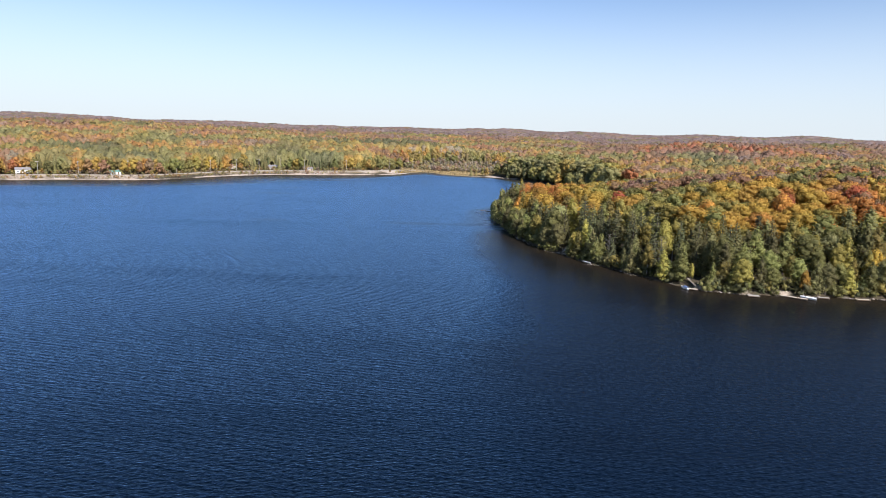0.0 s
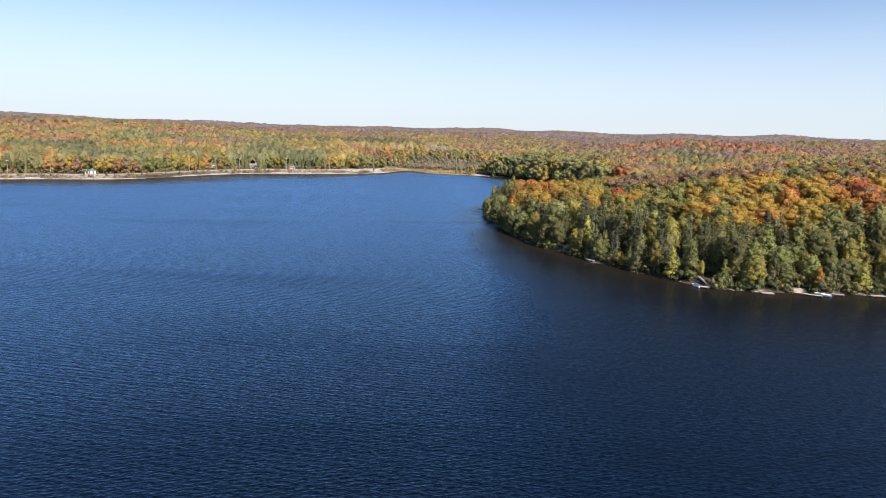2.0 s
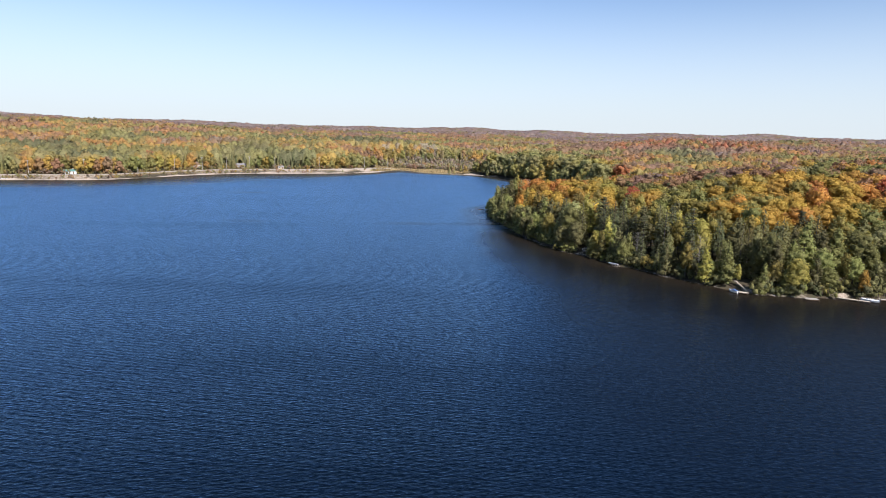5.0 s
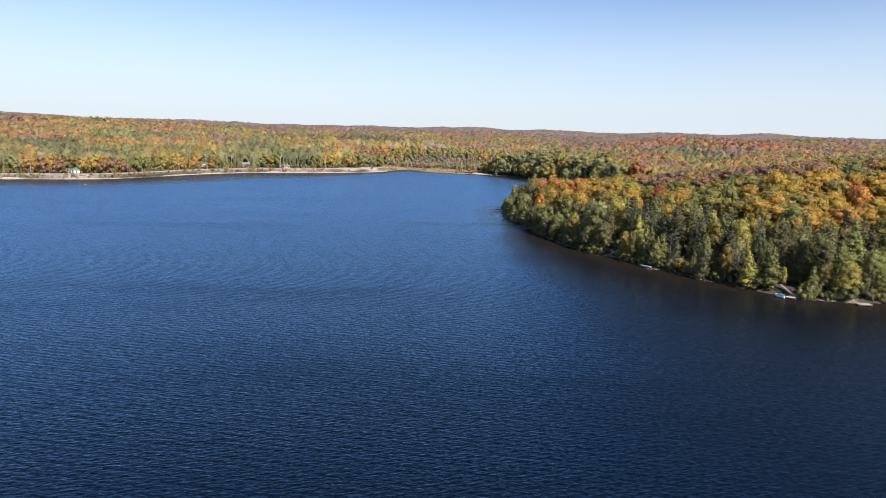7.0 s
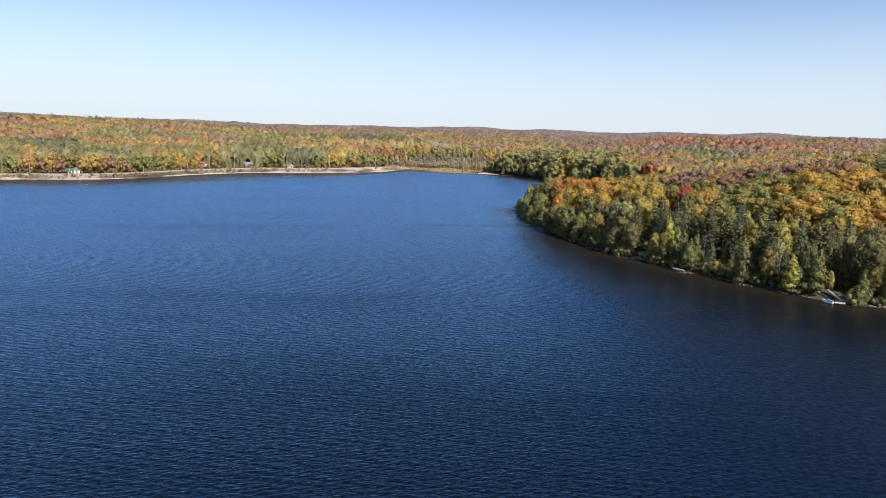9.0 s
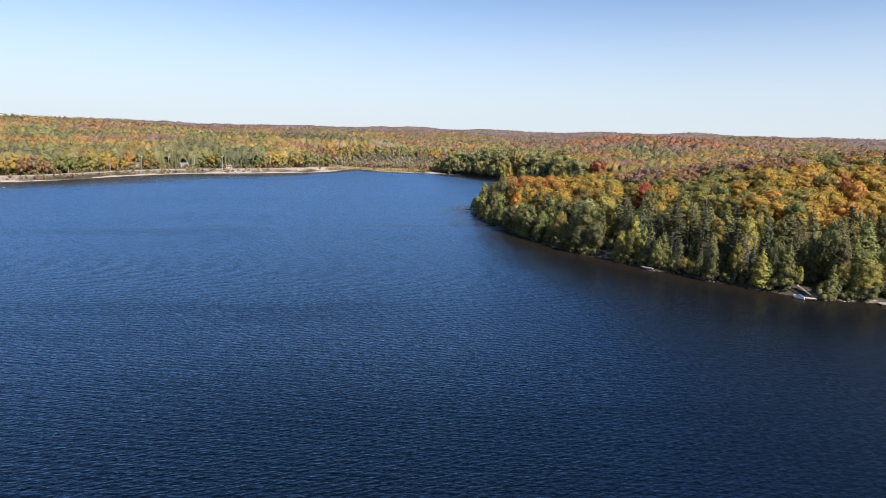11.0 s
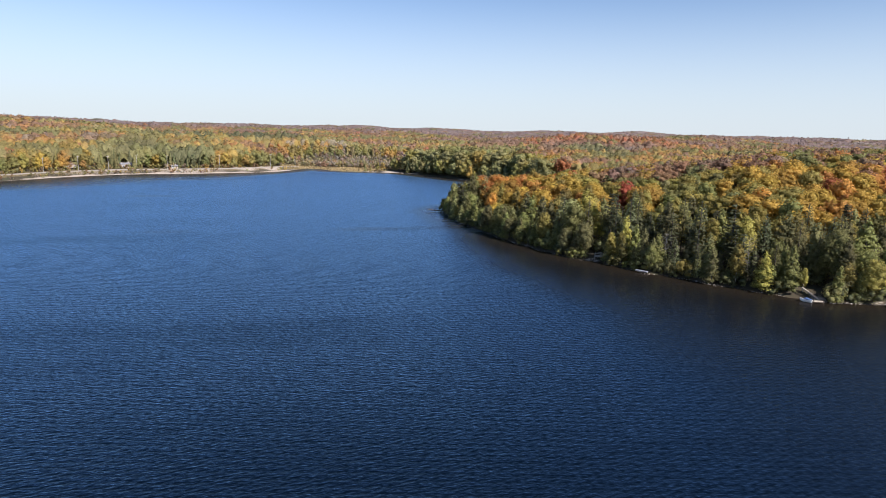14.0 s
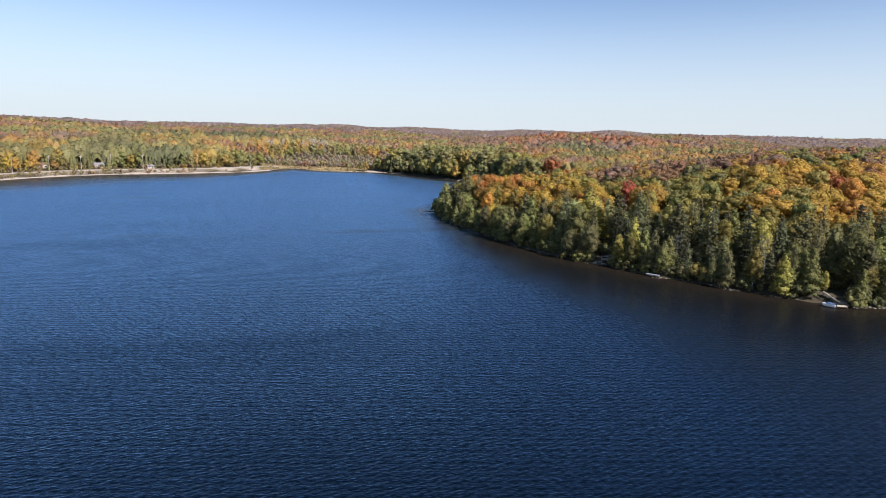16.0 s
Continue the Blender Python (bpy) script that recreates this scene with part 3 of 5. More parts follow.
KINDS = {
    "maple": Kind("maple", broadleaf, 5, BARK, 950, dict(top=0.72)),
    "birch": Kind("birch", lambda n, r: broadleaf(n, r, width=0.17, size=0.033, lobes=11, bottom=0.1), 4, BARK_PALE, 900, dict(top=0.85, thick=0.010, spread=0.14)),
    "pine": Kind("pine", pine, 5, BARK, 760, dict(top=0.99, thick=0.014, limbs=9, spread=0.2, start=0.15)),
    "cedar": Kind("cedar", cedar, 5, BARK, 760, dict(top=0.9, thick=0.012, limbs=4, spread=0.1, start=0.1)),
    "fir": Kind("fir", fir, 4, BARK, 740, dict(top=0.98, thick=0.012, limbs=4, spread=0.1, start=0.1)),
}
# lower boughs left off inside the wood, where front rows hide them from view
INNER = {
    "maple": Kind("maple", lambda n, r: broadleaf(n, r, bottom=0.42, lobes=11, tall=1.35), 5, BARK, 660, dict(top=0.72)),
    "birch": Kind("birch", lambda n, r: broadleaf(n, r, width=0.17, lobes=9, bottom=0.4), 3, BARK_PALE, 560, dict(top=0.85, thick=0.010, spread=0.14)),
    "pine": Kind("pine", lambda n, r: pine(n, r, base=0.38), 4, BARK, 640, dict(top=0.99, thick=0.014, limbs=9, spread=0.2, start=0.3)),
    "cedar": Kind("cedar", lambda n, r: cedar(n, r, base=0.25), 4, BARK, 620, dict(top=0.9, thick=0.012, limbs=4, spread=0.1, start=0.2)),
    "fir": Kind("fir", lambda n, r: fir(n, r, base=0.34, width=0.17), 4, BARK, 560, dict(top=0.98, thick=0.012, limbs=4, spread=0.1, start=0.3)),
}


def plant(kind, tint, x, y, z, height, label, group, inner=False):
    """One tree with its trunk and its crown."""
    K = (INNER if inner else KINDS)[kind]
    i = int(rng.integers(len(K.crowns)))
    tree = new(kind + "_tree")
    wide = height * rng.uniform(0.95, 1.3)
    tree.matrix_basis = pose(x, y, z, 0, 0, rng.uniform(0, 360)) @ Matrix.Diagonal((wide, wide, height, 1))
    tagged(tree, label, "tree", group)
    crown = new("crown", K.crowns[i])
    crown.parent = tree
    crown.material_slots[0].link = "OBJECT"
    crown.material_slots[0].material = LEAF[tint]
    trunk = new("trunk", K.trunks[i])
    trunk.parent = tree
    return tree


def scatter(x0, x1, y0, y1, step, jitter=0.42):
    """Places on a loose grid."""
    xs, ys = np.meshgrid(np.arange(x0, x1, step), np.arange(y0, y1, step))
    xs = xs.ravel() + (np.arange(xs.size) // xs.shape[1] % 2) * step / 2
    ys = ys.ravel()
    return xs + rng.uniform(-jitter, jitter, xs.size) * step, ys + rng.uniform(-jitter, jitter, ys.size) * step


NAMES = list(PALETTE)
COLOURS = np.array([PALETTE[k] for k in NAMES])
#           dark  olive green y-gr gold orange red rust maroon grey sage lime amber russet mauve
MIX = {
    "shore": (.24, .33, .28, .11, .02, .00, .00, .00, .00, .00, .02, .00, .00, .00, .00),
    "point": (.11, .24, .32, .22, .03, .01, .00, .00, .00, .00, .07, .00, .00, .00, .00),
    "maple": (.01, .02, .05, .13, .46, .12, .02, .03, .00, .00, .02, .14, .00, .00, .00),
    "late":  (.06, .10, .15, .05, .07, .04, .00, .32, .13, .00, .03, .03, .05, .00, .02),
    "cove":  (.01, .07, .16, .27, .05, .00, .00, .00, .00, .00, .50, .00, .00, .00, .00),
    "slope": (.12, .14, .20, .05, .08, .06, .01, .06, .04, .01, .10, .05, .08, .02, .00),
    "high":  (.03, .05, .14, .07, .04, .05, .01, .08, .05, .01, .12, .03, .13, .15, .04),
    "fen":   (.02, .04, .11, .17, .13, .05, .00, .03, .00, .10, .20, .11, .04, .00, .00),
    "ridge": (.04, .07, .12, .06, .06, .05, .02, .23, .18, .00, .02, .00, .02, .05, .06),
    "scarlet": (.01, .02, .04, .00, .01, .05, .11, .46, .30, .00, .00, .00, .00, .00, .00),
    "pinewood": (.62, .24, .12, .00, .00, .00, .00, .02, .00, .00, .04, .00, .00, .00, .00),
    "valley": (.03, .08, .15, .08, .14, .13, .02, .15, .09, .00, .05, .03, .08, .00, .00),
    # mostly mauve: distance haze put into the colour of the farthest woods
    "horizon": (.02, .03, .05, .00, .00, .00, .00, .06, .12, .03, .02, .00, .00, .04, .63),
}


def zone(x, y, s):
    """Which mix of kinds grows at each place."""
    d = np.hypot(x, y)
    n = rolling(x * 3.1 + 50, y * 3.1)
    z = np.full(x.shape, "high", dtype=object)
    far_side = (y > 480) & (x < 60 + 0 * y)
    pen = (y < 480) & (x > 20)
    z[pen] = "late"
    z[(x > 150) & (y < 720)] = "late"
    z[pen & (s < 64 + 12 * n)] = "maple"
    z[pen & (s < np.where(x > 95, 34, np.where(x > 82, 26, np.where(y > 265, 12, 17))) + 3 * n)] = "shore"
    z[pen & (y > 345) & (s < 17)] = "shore"
    z[(z == "shore") & (y > 258)] = "point"
    z[(y > 490) & (y < 690) & (x > 60) & (x < 152) & (s < 70)] = "cove"
    z[far_side & (s < 200 + 40 * n)] = "slope"
    z[(d > 1050) & (n > -0.4)] = "ridge"
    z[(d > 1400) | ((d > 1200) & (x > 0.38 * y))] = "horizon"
    z[(x > 70 + 0.13 * y) & (y > 560) & (d < 1400)] = "ridge"
    z[(x > 130) & (x < 470) & (y > 500) & (y < 735) & (z != "cove")] = "valley"
    z[((x + 68) / 62) ** 2 + ((y - 862) / 30) ** 2 < 1] = "pinewood"
    z[((x - 365) / 150) ** 2 + ((y - 890) / 95) ** 2 < 1] = "scarlet"
    z[((x - 316) / 42) ** 2 + ((y - 790) / 36) ** 2 < 1] = "pinewood"
    z[((x - 25) / 85) ** 2 + ((y - 822) / 38) ** 2 < 1] = "fen"
    return z


def patches(x, y):
    """Stands of alike trees, some tens of metres across."""
    v = np.zeros(len(x))
    for a, k, th, p in ((1.0, .034, .4, 0.0), (1.0, .041, 1.9, 1.0), (.8, .066, 2.7, 2.0), (.8, .083, 1.1, 3.0), (.7, .11, .1, 5.0)):
        u = x * math.cos(th) + y * math.sin(th)
        v += a * np.sin(k * u + p + 1.2 * np.sin(k * 0.6 * (y * math.cos(th) - x * math.sin(th))))
    return v


# from the greens through yellow and orange to brown, as one stand passes into the next
SERIES = np.array([NAMES.index(k) for k in ("needle_dark", "needle_olive", "green", "sage", "yellow_green", "lime", "gold", "amber", "orange", "red", "russet", "rust", "maroon", "mauve", "grey")])


def pick_tints(z, x, y):
    k = np.zeros(len(z), int)
    v = patches(x, y) + rng.normal(size=len(x)) * np.where(np.hypot(x, y) < 470, 1.2, 0.6)
    for name, mix in MIX.items():
        w = np.flatnonzero(z == name)
        if len(w):
            rank = np.argsort(np.argsort(v[w])) / len(w)
            share = np.cumsum(np.array(mix)[SERIES])
            k[w] = SERIES[np.minimum(np.searchsorted(share / share[-1], rank, side="right"), len(NAMES) - 1)]
    return k


def stand_colours(tint, x, y, share, reach=30.0):
    """Each tree's colour, drawn some way to the mean of the stand it grows in."""
    c = COLOURS[tint]
    cell = np.floor(x / reach).astype(int) * 4001 + np.floor(y / reach).astype(int)
    _, back = np.unique(cell, return_inverse=True)
    count = np.bincount(back)[:, None]
    mean = np.stack([np.bincount(back, c[:, k]) for k in range(3)], 1) / count
    return c * (1 - share) + mean[back] * share


def woods(name, label, x, y, z, tint, height, shapes):
    """Many trees as one mesh: shapes gives crowns for broadleaved trees and for conifers."""
    V, F, C, N, o = [], [], [], [], 0
    own = stand_colours(tint, x, y, (0.12 + 0.33 * np.clip((np.hypot(x, y) - 420) / 180, 0, 1))[:, None], 30.0)
    conifer = (tint < 2) & (rng.random(len(x)) < 0.85)
    for i in range(len(x)):
        group = shapes["conifer" if conifer[i] else "broad"]
        v, f, out = group[int(rng.integers(len(group)))]
        a = rng.uniform(0, 6.283)
        ca, sa, w, h = math.cos(a), math.sin(a), height[i] * rng.uniform(0.85, 1.2), height[i]
        V.append(np.stack([(v[:, 0] * ca - v[:, 1] * sa) * w + x[i], (v[:, 0] * sa + v[:, 1] * ca) * w + y[i], v[:, 2] * h + z[i]], 1))
        N.append(np.stack([out[:, 0] * ca - out[:, 1] * sa, out[:, 0] * sa + out[:, 1] * ca, out[:, 2]], 1))
        F.append(f + o)
        c = own[i] * rng.uniform(0.86, 1.15) * (1 + rng.uniform(-0.06, 0.06, 3))
        C.append(np.broadcast_to(np.append(c, 1.0), (len(v), 4)))
        o += len(v)
    me = mesh_from(name, np.concatenate(V), np.concatenate(F), [TINTED], normals=np.concatenate(N))
    at = me.attributes.new("tint", "FLOAT_COLOR", "POINT")
    at.data.foreach_set("color", np.concatenate(C).astype(np.float32).ravel())
    return tagged(new(name, me), label, "woods", kind="stuff")


def in_view(x, y, margin=1.5):
    """The wedge of land that lies before the walk."""
    a = np.degrees(np.arctan2(x + 55, y - 0))
    b = np.degrees(np.arctan2(x, y - 85))
    return (a > -37 - margin) & (np.minimum(a, b) < 53 + margin) & (y > 100)


# near trees on the peninsula, each a thing of its own
KIND_OF = {"needle_dark": ("pine", "fir"), "needle_olive": ("fir", "cedar"), "green": ("maple", "cedar"), "yellow_green": ("birch", "cedar"), "gold": ("birch", "maple"),
           "orange": ("maple",), "red": ("maple",), "rust": ("maple",), "maroon": ("maple",), "grey": ("birch",), "sage": ("maple", "cedar"), "mauve": ("maple",), "russet": ("maple",), "lime": ("birch",), "amber": ("maple",)}
TREE_WORDS = {"needle_dark": "dark green", "needle_olive": "olive green", "green": "leafy green", "yellow_green": "yellow-green autumn", "gold": "golden yellow autumn",
              "orange": "bright orange autumn", "red": "scarlet autumn", "rust": "rust-brown autumn", "maroon": "dull maroon autumn", "grey": "bare grey", "sage": "sage green", "mauve": "faded brown autumn", "russet": "russet autumn", "lime": "lime yellow autumn", "amber": "amber autumn"}
TREE_LABEL = {"pine": "%s pine with flat layered boughs in the shore woods", "fir": "%s fir with a narrow drooping cone in the shore woods",
              "cedar": "%s cedar, a dense blunt cone of foliage", "maple": "%s maple with a round lobed crown", "birch": "%s slender birch with a pale trunk"}
PATH_GAP = ((80.0, 196.0, 2.6), (83.2, 194.2, 2.2), (83.5, 198.5, 2.2), (49.5, 250, 3.2))           # clearings at the landings

x, y = scatter(18, 190, 180, 420, 5.2)
s = inland(x, y)
near = (s > 0.7) & (s < 32) & (y < 400) & (x < 175)
for px, py, r in PATH_GAP:
    near &= np.hypot(x - px, y - py) > r
x, y, s = x[near], y[near], s[near]
z = land(x, y, s)
t = pick_tints(zone(x, y, s), x, y)
for i in range(len(x)):
    name = NAMES[t[i]]
    if s[i] < 6 and name.startswith("needle") and rng.random() < 0.5:           # lighter growth where the light reaches
        name = ("yellow_green", "green", "needle_olive")[int(rng.integers(3))]
    kind = KIND_OF[name][int(rng.random() < 0.4) % len(KIND_OF[name])]
    h = rng.uniform(12.5, 19.5) * (0.55 if s[i] < 3.5 else 0.75 if s[i] < 8 else 1.0) * (1.0 if kind in ("pine", "fir", "cedar") else 0.84)
    plant(kind, name, x[i], y[i], z[i] - 0.1, h, TREE_LABEL[kind] % TREE_WORDS[name], "trees along the wooded shore", s[i] > 13)

# the lower front row that leans out over the bank
x, y = scatter(18, 180, 178, 405, 3.3)
s = inland(x, y)
ok = (s > 0.3) & (s < 3.6) & (y < 400) & (x < 175) & (rng.random(len(x)) < 0.74)
for px, py, r in PATH_GAP + ((96, 189, 1.5), (106, 190, 1.8)):
    ok &= np.hypot(x - px, y - py) > r
x, y, s = x[ok], y[ok], s[ok]
z = land(x, y, s)
for i in range(len(x)):
    name = ("green", "needle_olive", "needle_olive", "green", "yellow_green")[int(rng.integers(5))]
    kind = ("cedar", "maple", "cedar")[int(rng.integers(3))]
    plant(kind, name, x[i], y[i], z[i] - 0.1, rng.uniform(6.5, 12.5), TREE_LABEL[kind] % TREE_WORDS[name], "trees along the wooded shore")

# the woods behind, by distance
fine = {"broad": [broadleaf(440, np.random.default_rng(k), width=0.335, size=0.052, lobes=10, bottom=0.54, tall=1.4) for k in range(9)],
        "conifer": [pine(600, np.random.default_rng(k), size=0.05, base=0.42) for k in range(4)] + [fir(480, np.random.default_rng(k), size=0.045, base=0.36) for k in range(4)]}
mid = {"broad": [broadleaf(185, np.random.default_rng(k), width=0.345, size=0.068, lobes=7, bottom=0.54, tall=1.4) for k in range(9)],
       "conifer": [pine(225, np.random.default_rng(k), size=0.085, base=0.3) for k in range(4)] + [fir(210, np.random.default_rng(k), size=0.068, base=0.3) for k in range(4)]}
low = {"broad": [broadleaf(130, np.random.default_rng(k), width=0.34, size=0.085, lobes=6, bottom=0.05, tall=1.3) for k in range(9)],
       "conifer": [spire(np.random.default_rng(k), 70, base=0.03, tiers=5, size=0.075) for k in range(8)]}


def belt(name, label, box, step, keep, shapes, hmin, hmax, sink=0.0):
    x, y = scatter(*box, step)
    ok = in_view(x, y)
    x, y = x[ok], y[ok]
    s = inland(x, y)
    ok = (s > 1.5) & keep(x, y, s, np.hypot(x, y))
    x, y, s = x[ok], y[ok], s[ok]
    h = rng.uniform(hmin, hmax, len(x))
    return woods(name, label, x, y, land(x, y, s) - sink, pick_tints(zone(x, y, s), x, y), h, shapes)


def cove(x, y, s):
    return (y > 480) & (y < 690) & (x > 55) & (x < 152) & (s < 62)


def marshy(x, y):
    return (((x - 12) / 68) ** 2 + ((y - 752) / 52) ** 2 < 1)


def marsh_rim(x, y):
    return (((x - 12) / 98) ** 2 + ((y - 752) / 84) ** 2 < 1)


belt("peninsula_woods", "dense autumn woods of gold, orange and green trees", (20, 420, 180, 480), 7.3,
     lambda x, y, s, d: ~((s < 32) & (y < 400) & (x < 175)) & (d < 470) & (d >= 325), mid, 12.5, 15.5)
belt("near_peninsula_woods", "dense woods of gold and orange maples behind the shore trees", (20, 330, 180, 330), 7.2,
     lambda x, y, s, d: ~((s < 32) & (y < 400) & (x < 175)) & (d < 325), fine, 12.5, 16)
belt("cove_woods", "tall green pines and hemlocks round the cove", (55, 200, 480, 700), 7.0,
     lambda x, y, s, d: cove(x, y, s) & (d >= 470) & (s > 9), mid, 17, 24)
COTTAGES = ((-357, 526), (-289, 545), (-252, 622), (-222, 640), (-146, 667), (-184, 662))


def cottage_gap(x, y):
    """Where trees are left out so that the camera sees each cottage."""
    open_ = np.zeros(x.shape, bool)
    for cx, cy in COTTAGES:
        u = np.clip(((x - cx) * 0.45 - (y - cy) * 0.89) / 10, 0, 1)
        open_ |= np.hypot(x - cx - 4.5 * u, y - cy + 8.9 * u) < 3.3
    return open_


belt("cove_edge_woods", "green hemlocks and pines with boughs down to the water of the cove", (55, 200, 480, 700), 5.0,
     lambda x, y, s, d: cove(x, y, s) & (d >= 470) & (s <= 13), low, 9, 17)
belt("shore_hillside_woods", "mixed green and yellow autumn trees at the foot of the hills along the shore", (-620, 620, 330, 1050), 6.6,
     lambda x, y, s, d: (d >= 470) & (d < 1000) & (s > np.where(x < -20, 17, 3)) & ((s < 42) | marsh_rim(x, y)) & ~marshy(x, y) & ~cove(x, y, s) & ~cottage_gap(x, y), low, 8, 15)


class Canopy:
    """The closed roof of a wood: overlapping crowns on a loose grid, each with its height, width and colour."""

    def __init__(self, x0, x1, y0, y1, step, hmin, hmax, seed):
        r = np.random.default_rng(seed)
        self.x0, self.y0, self.step = x0, y0, step
        self.nx, self.ny = int((x1 - x0) / step) + 1, int((y1 - y0) / step) + 1
        i, j = np.meshgrid(np.arange(self.nx), np.arange(self.ny), indexing="ij")
        self.x = (x0 + (i + 0.5 + 0.5 * (j % 2) + r.uniform(-0.38, 0.38, i.shape)) * step).ravel()
        self.y = (y0 + (j + 0.5 + r.uniform(-0.38, 0.38, i.shape)) * step).ravel()
        s = inland(self.x, self.y) if step < 12 else np.full(self.x.shape, 500.0)
        tint = pick_tints(zone(self.x, self.y, s), self.x, self.y)
        self.peaked = (tint < 2) & (r.random(len(tint)) < 0.25) & (step < 8)
        self.h = r.uniform(hmin, hmax, len(tint)) * np.where(self.peaked, 1.12, 1.0)
        self.r = step * r.uniform(0.50, 0.80, len(tint)) * np.where(self.peaked, 0.85, 1.0)
        self.c = (stand_colours(tint, self.x, self.y, 0.45, 38.0) * 0.88 + np.array((0.20, 0.175, 0.15)) * 0.12) * r.uniform(0.80, 1.18, (len(tint), 1))   # a little grey mixed into each crown, standing in for haze

    def at(self, x, y):
        """Height over the ground, colour and outward direction at each place."""
        i0, j0 = np.floor((x - self.x0) / self.step - 0.25).astype(int), np.floor((y - self.y0) / self.step).astype(int)
        best, who = np.full(x.shape, -1.0), np.zeros(x.shape, int)
        for di in (-1, 0, 1):
            for dj in (-1, 0, 1):
                k = np.clip(i0 + di, 0, self.nx - 1) * self.ny + np.clip(j0 + dj, 0, self.ny - 1)
                q = np.minimum(np.hypot(x - self.x[k], y - self.y[k]) / self.r[k], 1.0)
                top = np.where(self.peaked[k], 1 - 0.75 * q, 0.30 + 0.70 * np.sqrt(1 - q ** 2.4))
                h = self.h[k] * np.where(q < 1, top, 0.12)
                who, best = np.where(h > best, k, who), np.maximum(best, h)
        out = np.stack([(x - self.x[who]) / self.r[who], (y - self.y[who]) / self.r[who], np.full(x.shape, 0.75)], 1)
        return best, self.c[who], out


def canopy_woods(name, label, roof, near, distant, dr, daz, keep, leaves, leaf_size):
    """A far wood as one mesh: the roof of its crowns, fanned out over the land, with sprays of leaves standing out of it."""
    r = np.random.default_rng(len(name))
    az, rad = np.radians(np.arange(-40, 56.01, daz)), np.arange(near, distant + dr, dr)
    A, R = np.meshgrid(az, rad)
    A, R = A + r.uniform(-0.3, 0.3, A.shape) * np.radians(daz), R + r.uniform(-0.3, 0.3, R.shape) * dr
    x, y = (-25 + R * np.sin(A)).ravel(), (40 + R * np.cos(A)).ravel()
    s = inland(x, y) if near < 1500 else np.full(x.shape, 500.0)
    ok = keep(x, y, s, np.hypot(x, y)) & in_view(x, y, 2.5)
    h, c, out = roof.at(x, y)
    z = land(x, y, s) + h * r.uniform(0.86, 1.06, len(x))
    c = c * r.uniform(0.78, 1.2, (len(x), 1))
    idx = np.arange(len(x)).reshape(R.shape)
    f = np.stack([idx[:-1, :-1], idx[:-1, 1:], idx[1:, 1:], idx[1:, :-1]], -1).reshape(-1, 4)
    whole = ok[f]
    z[f[whole.any(1) & ~whole.all(1)].ravel()] -= 5.0                   # its rim sinks between the trees of the edge
    f = f[whole.all(1)]
    used, back = np.unique(f, return_inverse=True)
    V, F, C = np.stack([x, y, z], 1)[used], back.reshape(-1, 4), c[used]
    q = near + (distant - near) * r.random(leaves) ** 1.15
    a = np.radians(r.uniform(-40, 56, leaves))
    lx, ly = -25 + q * np.sin(a), 40 + q * np.cos(a)
    ls = inland(lx, ly) if near < 1500 else np.full(lx.shape, 500.0)
    on = keep(lx, ly, ls, np.hypot(lx, ly)) & in_view(lx, ly, 2.5)
    lx, ly, ls, q = lx[on], ly[on], ls[on], q[on]
    lh, lc, lo = roof.at(lx, ly)
    p = np.stack([lx, ly, land(lx, ly, ls) + lh * r.uniform(0.93, 1.08, len(lx))], 1)
    lv, lf, _ = leaf_quads(p, lo + r.normal(size=lo.shape) * 0.75, leaf_size * r.uniform(0.6, 1.4, len(lx)) * q / near, r, 0.8)
    lc = np.repeat(lc * r.uniform(0.66, 1.3, (len(lc), 1)), 4, 0)
    me = mesh_from(name, np.concatenate([V, lv]), np.concatenate([F, lf + len(V)]), [TINTED], True)
    C = np.concatenate([np.concatenate([C, lc]), np.ones((len(C) + len(lc), 1))], 1)
    me.attributes.new("tint", "FLOAT_COLOR", "POINT").data.foreach_set("color", C.astype(np.float32).ravel())
    return tagged(new(name, me), label, "woods", kind="stuff")


canopy_woods("hillside_woods", "closed roof of green, yellow and orange autumn woods on the slopes", Canopy(-720, 900, 280, 1060, 7.6, 11, 17, 3), 440, 1040, 2.3, 0.16,
             lambda x, y, s, d: (d >= 466) & (d < 1010) & (s > 34) & (np.hypot((x - 12) / 90, (y - 752) / 76) > 1) & ~cove(x, y, s), 140000, 1.1)
canopy_woods("upland_woods", "rust and orange autumn woods on rolling hills", Canopy(-1400, 1800, 500, 2050, 8.6, 12, 17.5, 4), 960, 2000, 5.5, 0.17,
             lambda x, y, s, d: (d >= 1000) & (d < 1960), 90000, 1.7)
canopy_woods("distant_woods", "far autumn woods on the skyline hills, tinted mauve for haze", Canopy(-3400, 4000, 1000, 4700, 14.0, 13, 19, 5), 1900, 4600, 19.0, 0.16,
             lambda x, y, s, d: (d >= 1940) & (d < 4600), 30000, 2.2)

# low shrubs that hang over the water along the wooded shore, and dry scrub on the far road bank
bush = {"broad": [broadleaf(110, np.random.default_rng(k), width=0.55, size=0.11, lobes=5, bottom=0.0, tall=1.6) for k in range(8)]}
bush["conifer"] = bush["broad"]
x, y = scatter(18, 190, 178, 410, 1.9)
s = inland(x, y)
ok = (s > -0.1) & (s < 10) & (y < 405)
for px, py, r in ((81.0, 195.5, 3.0), (80.0, 198.5, 2.4), (96, 189, 2.0), (106, 190, 2.5), (49.5, 249, 4)):
    ok &= np.hypot(x - px, y - py) > r
ok &= rng.random(len(x)) < np.where(s < 2.8, 0.82, np.where(s < 5, 0.4, 0.16))
x, y, s = x[ok], y[ok], s[ok]
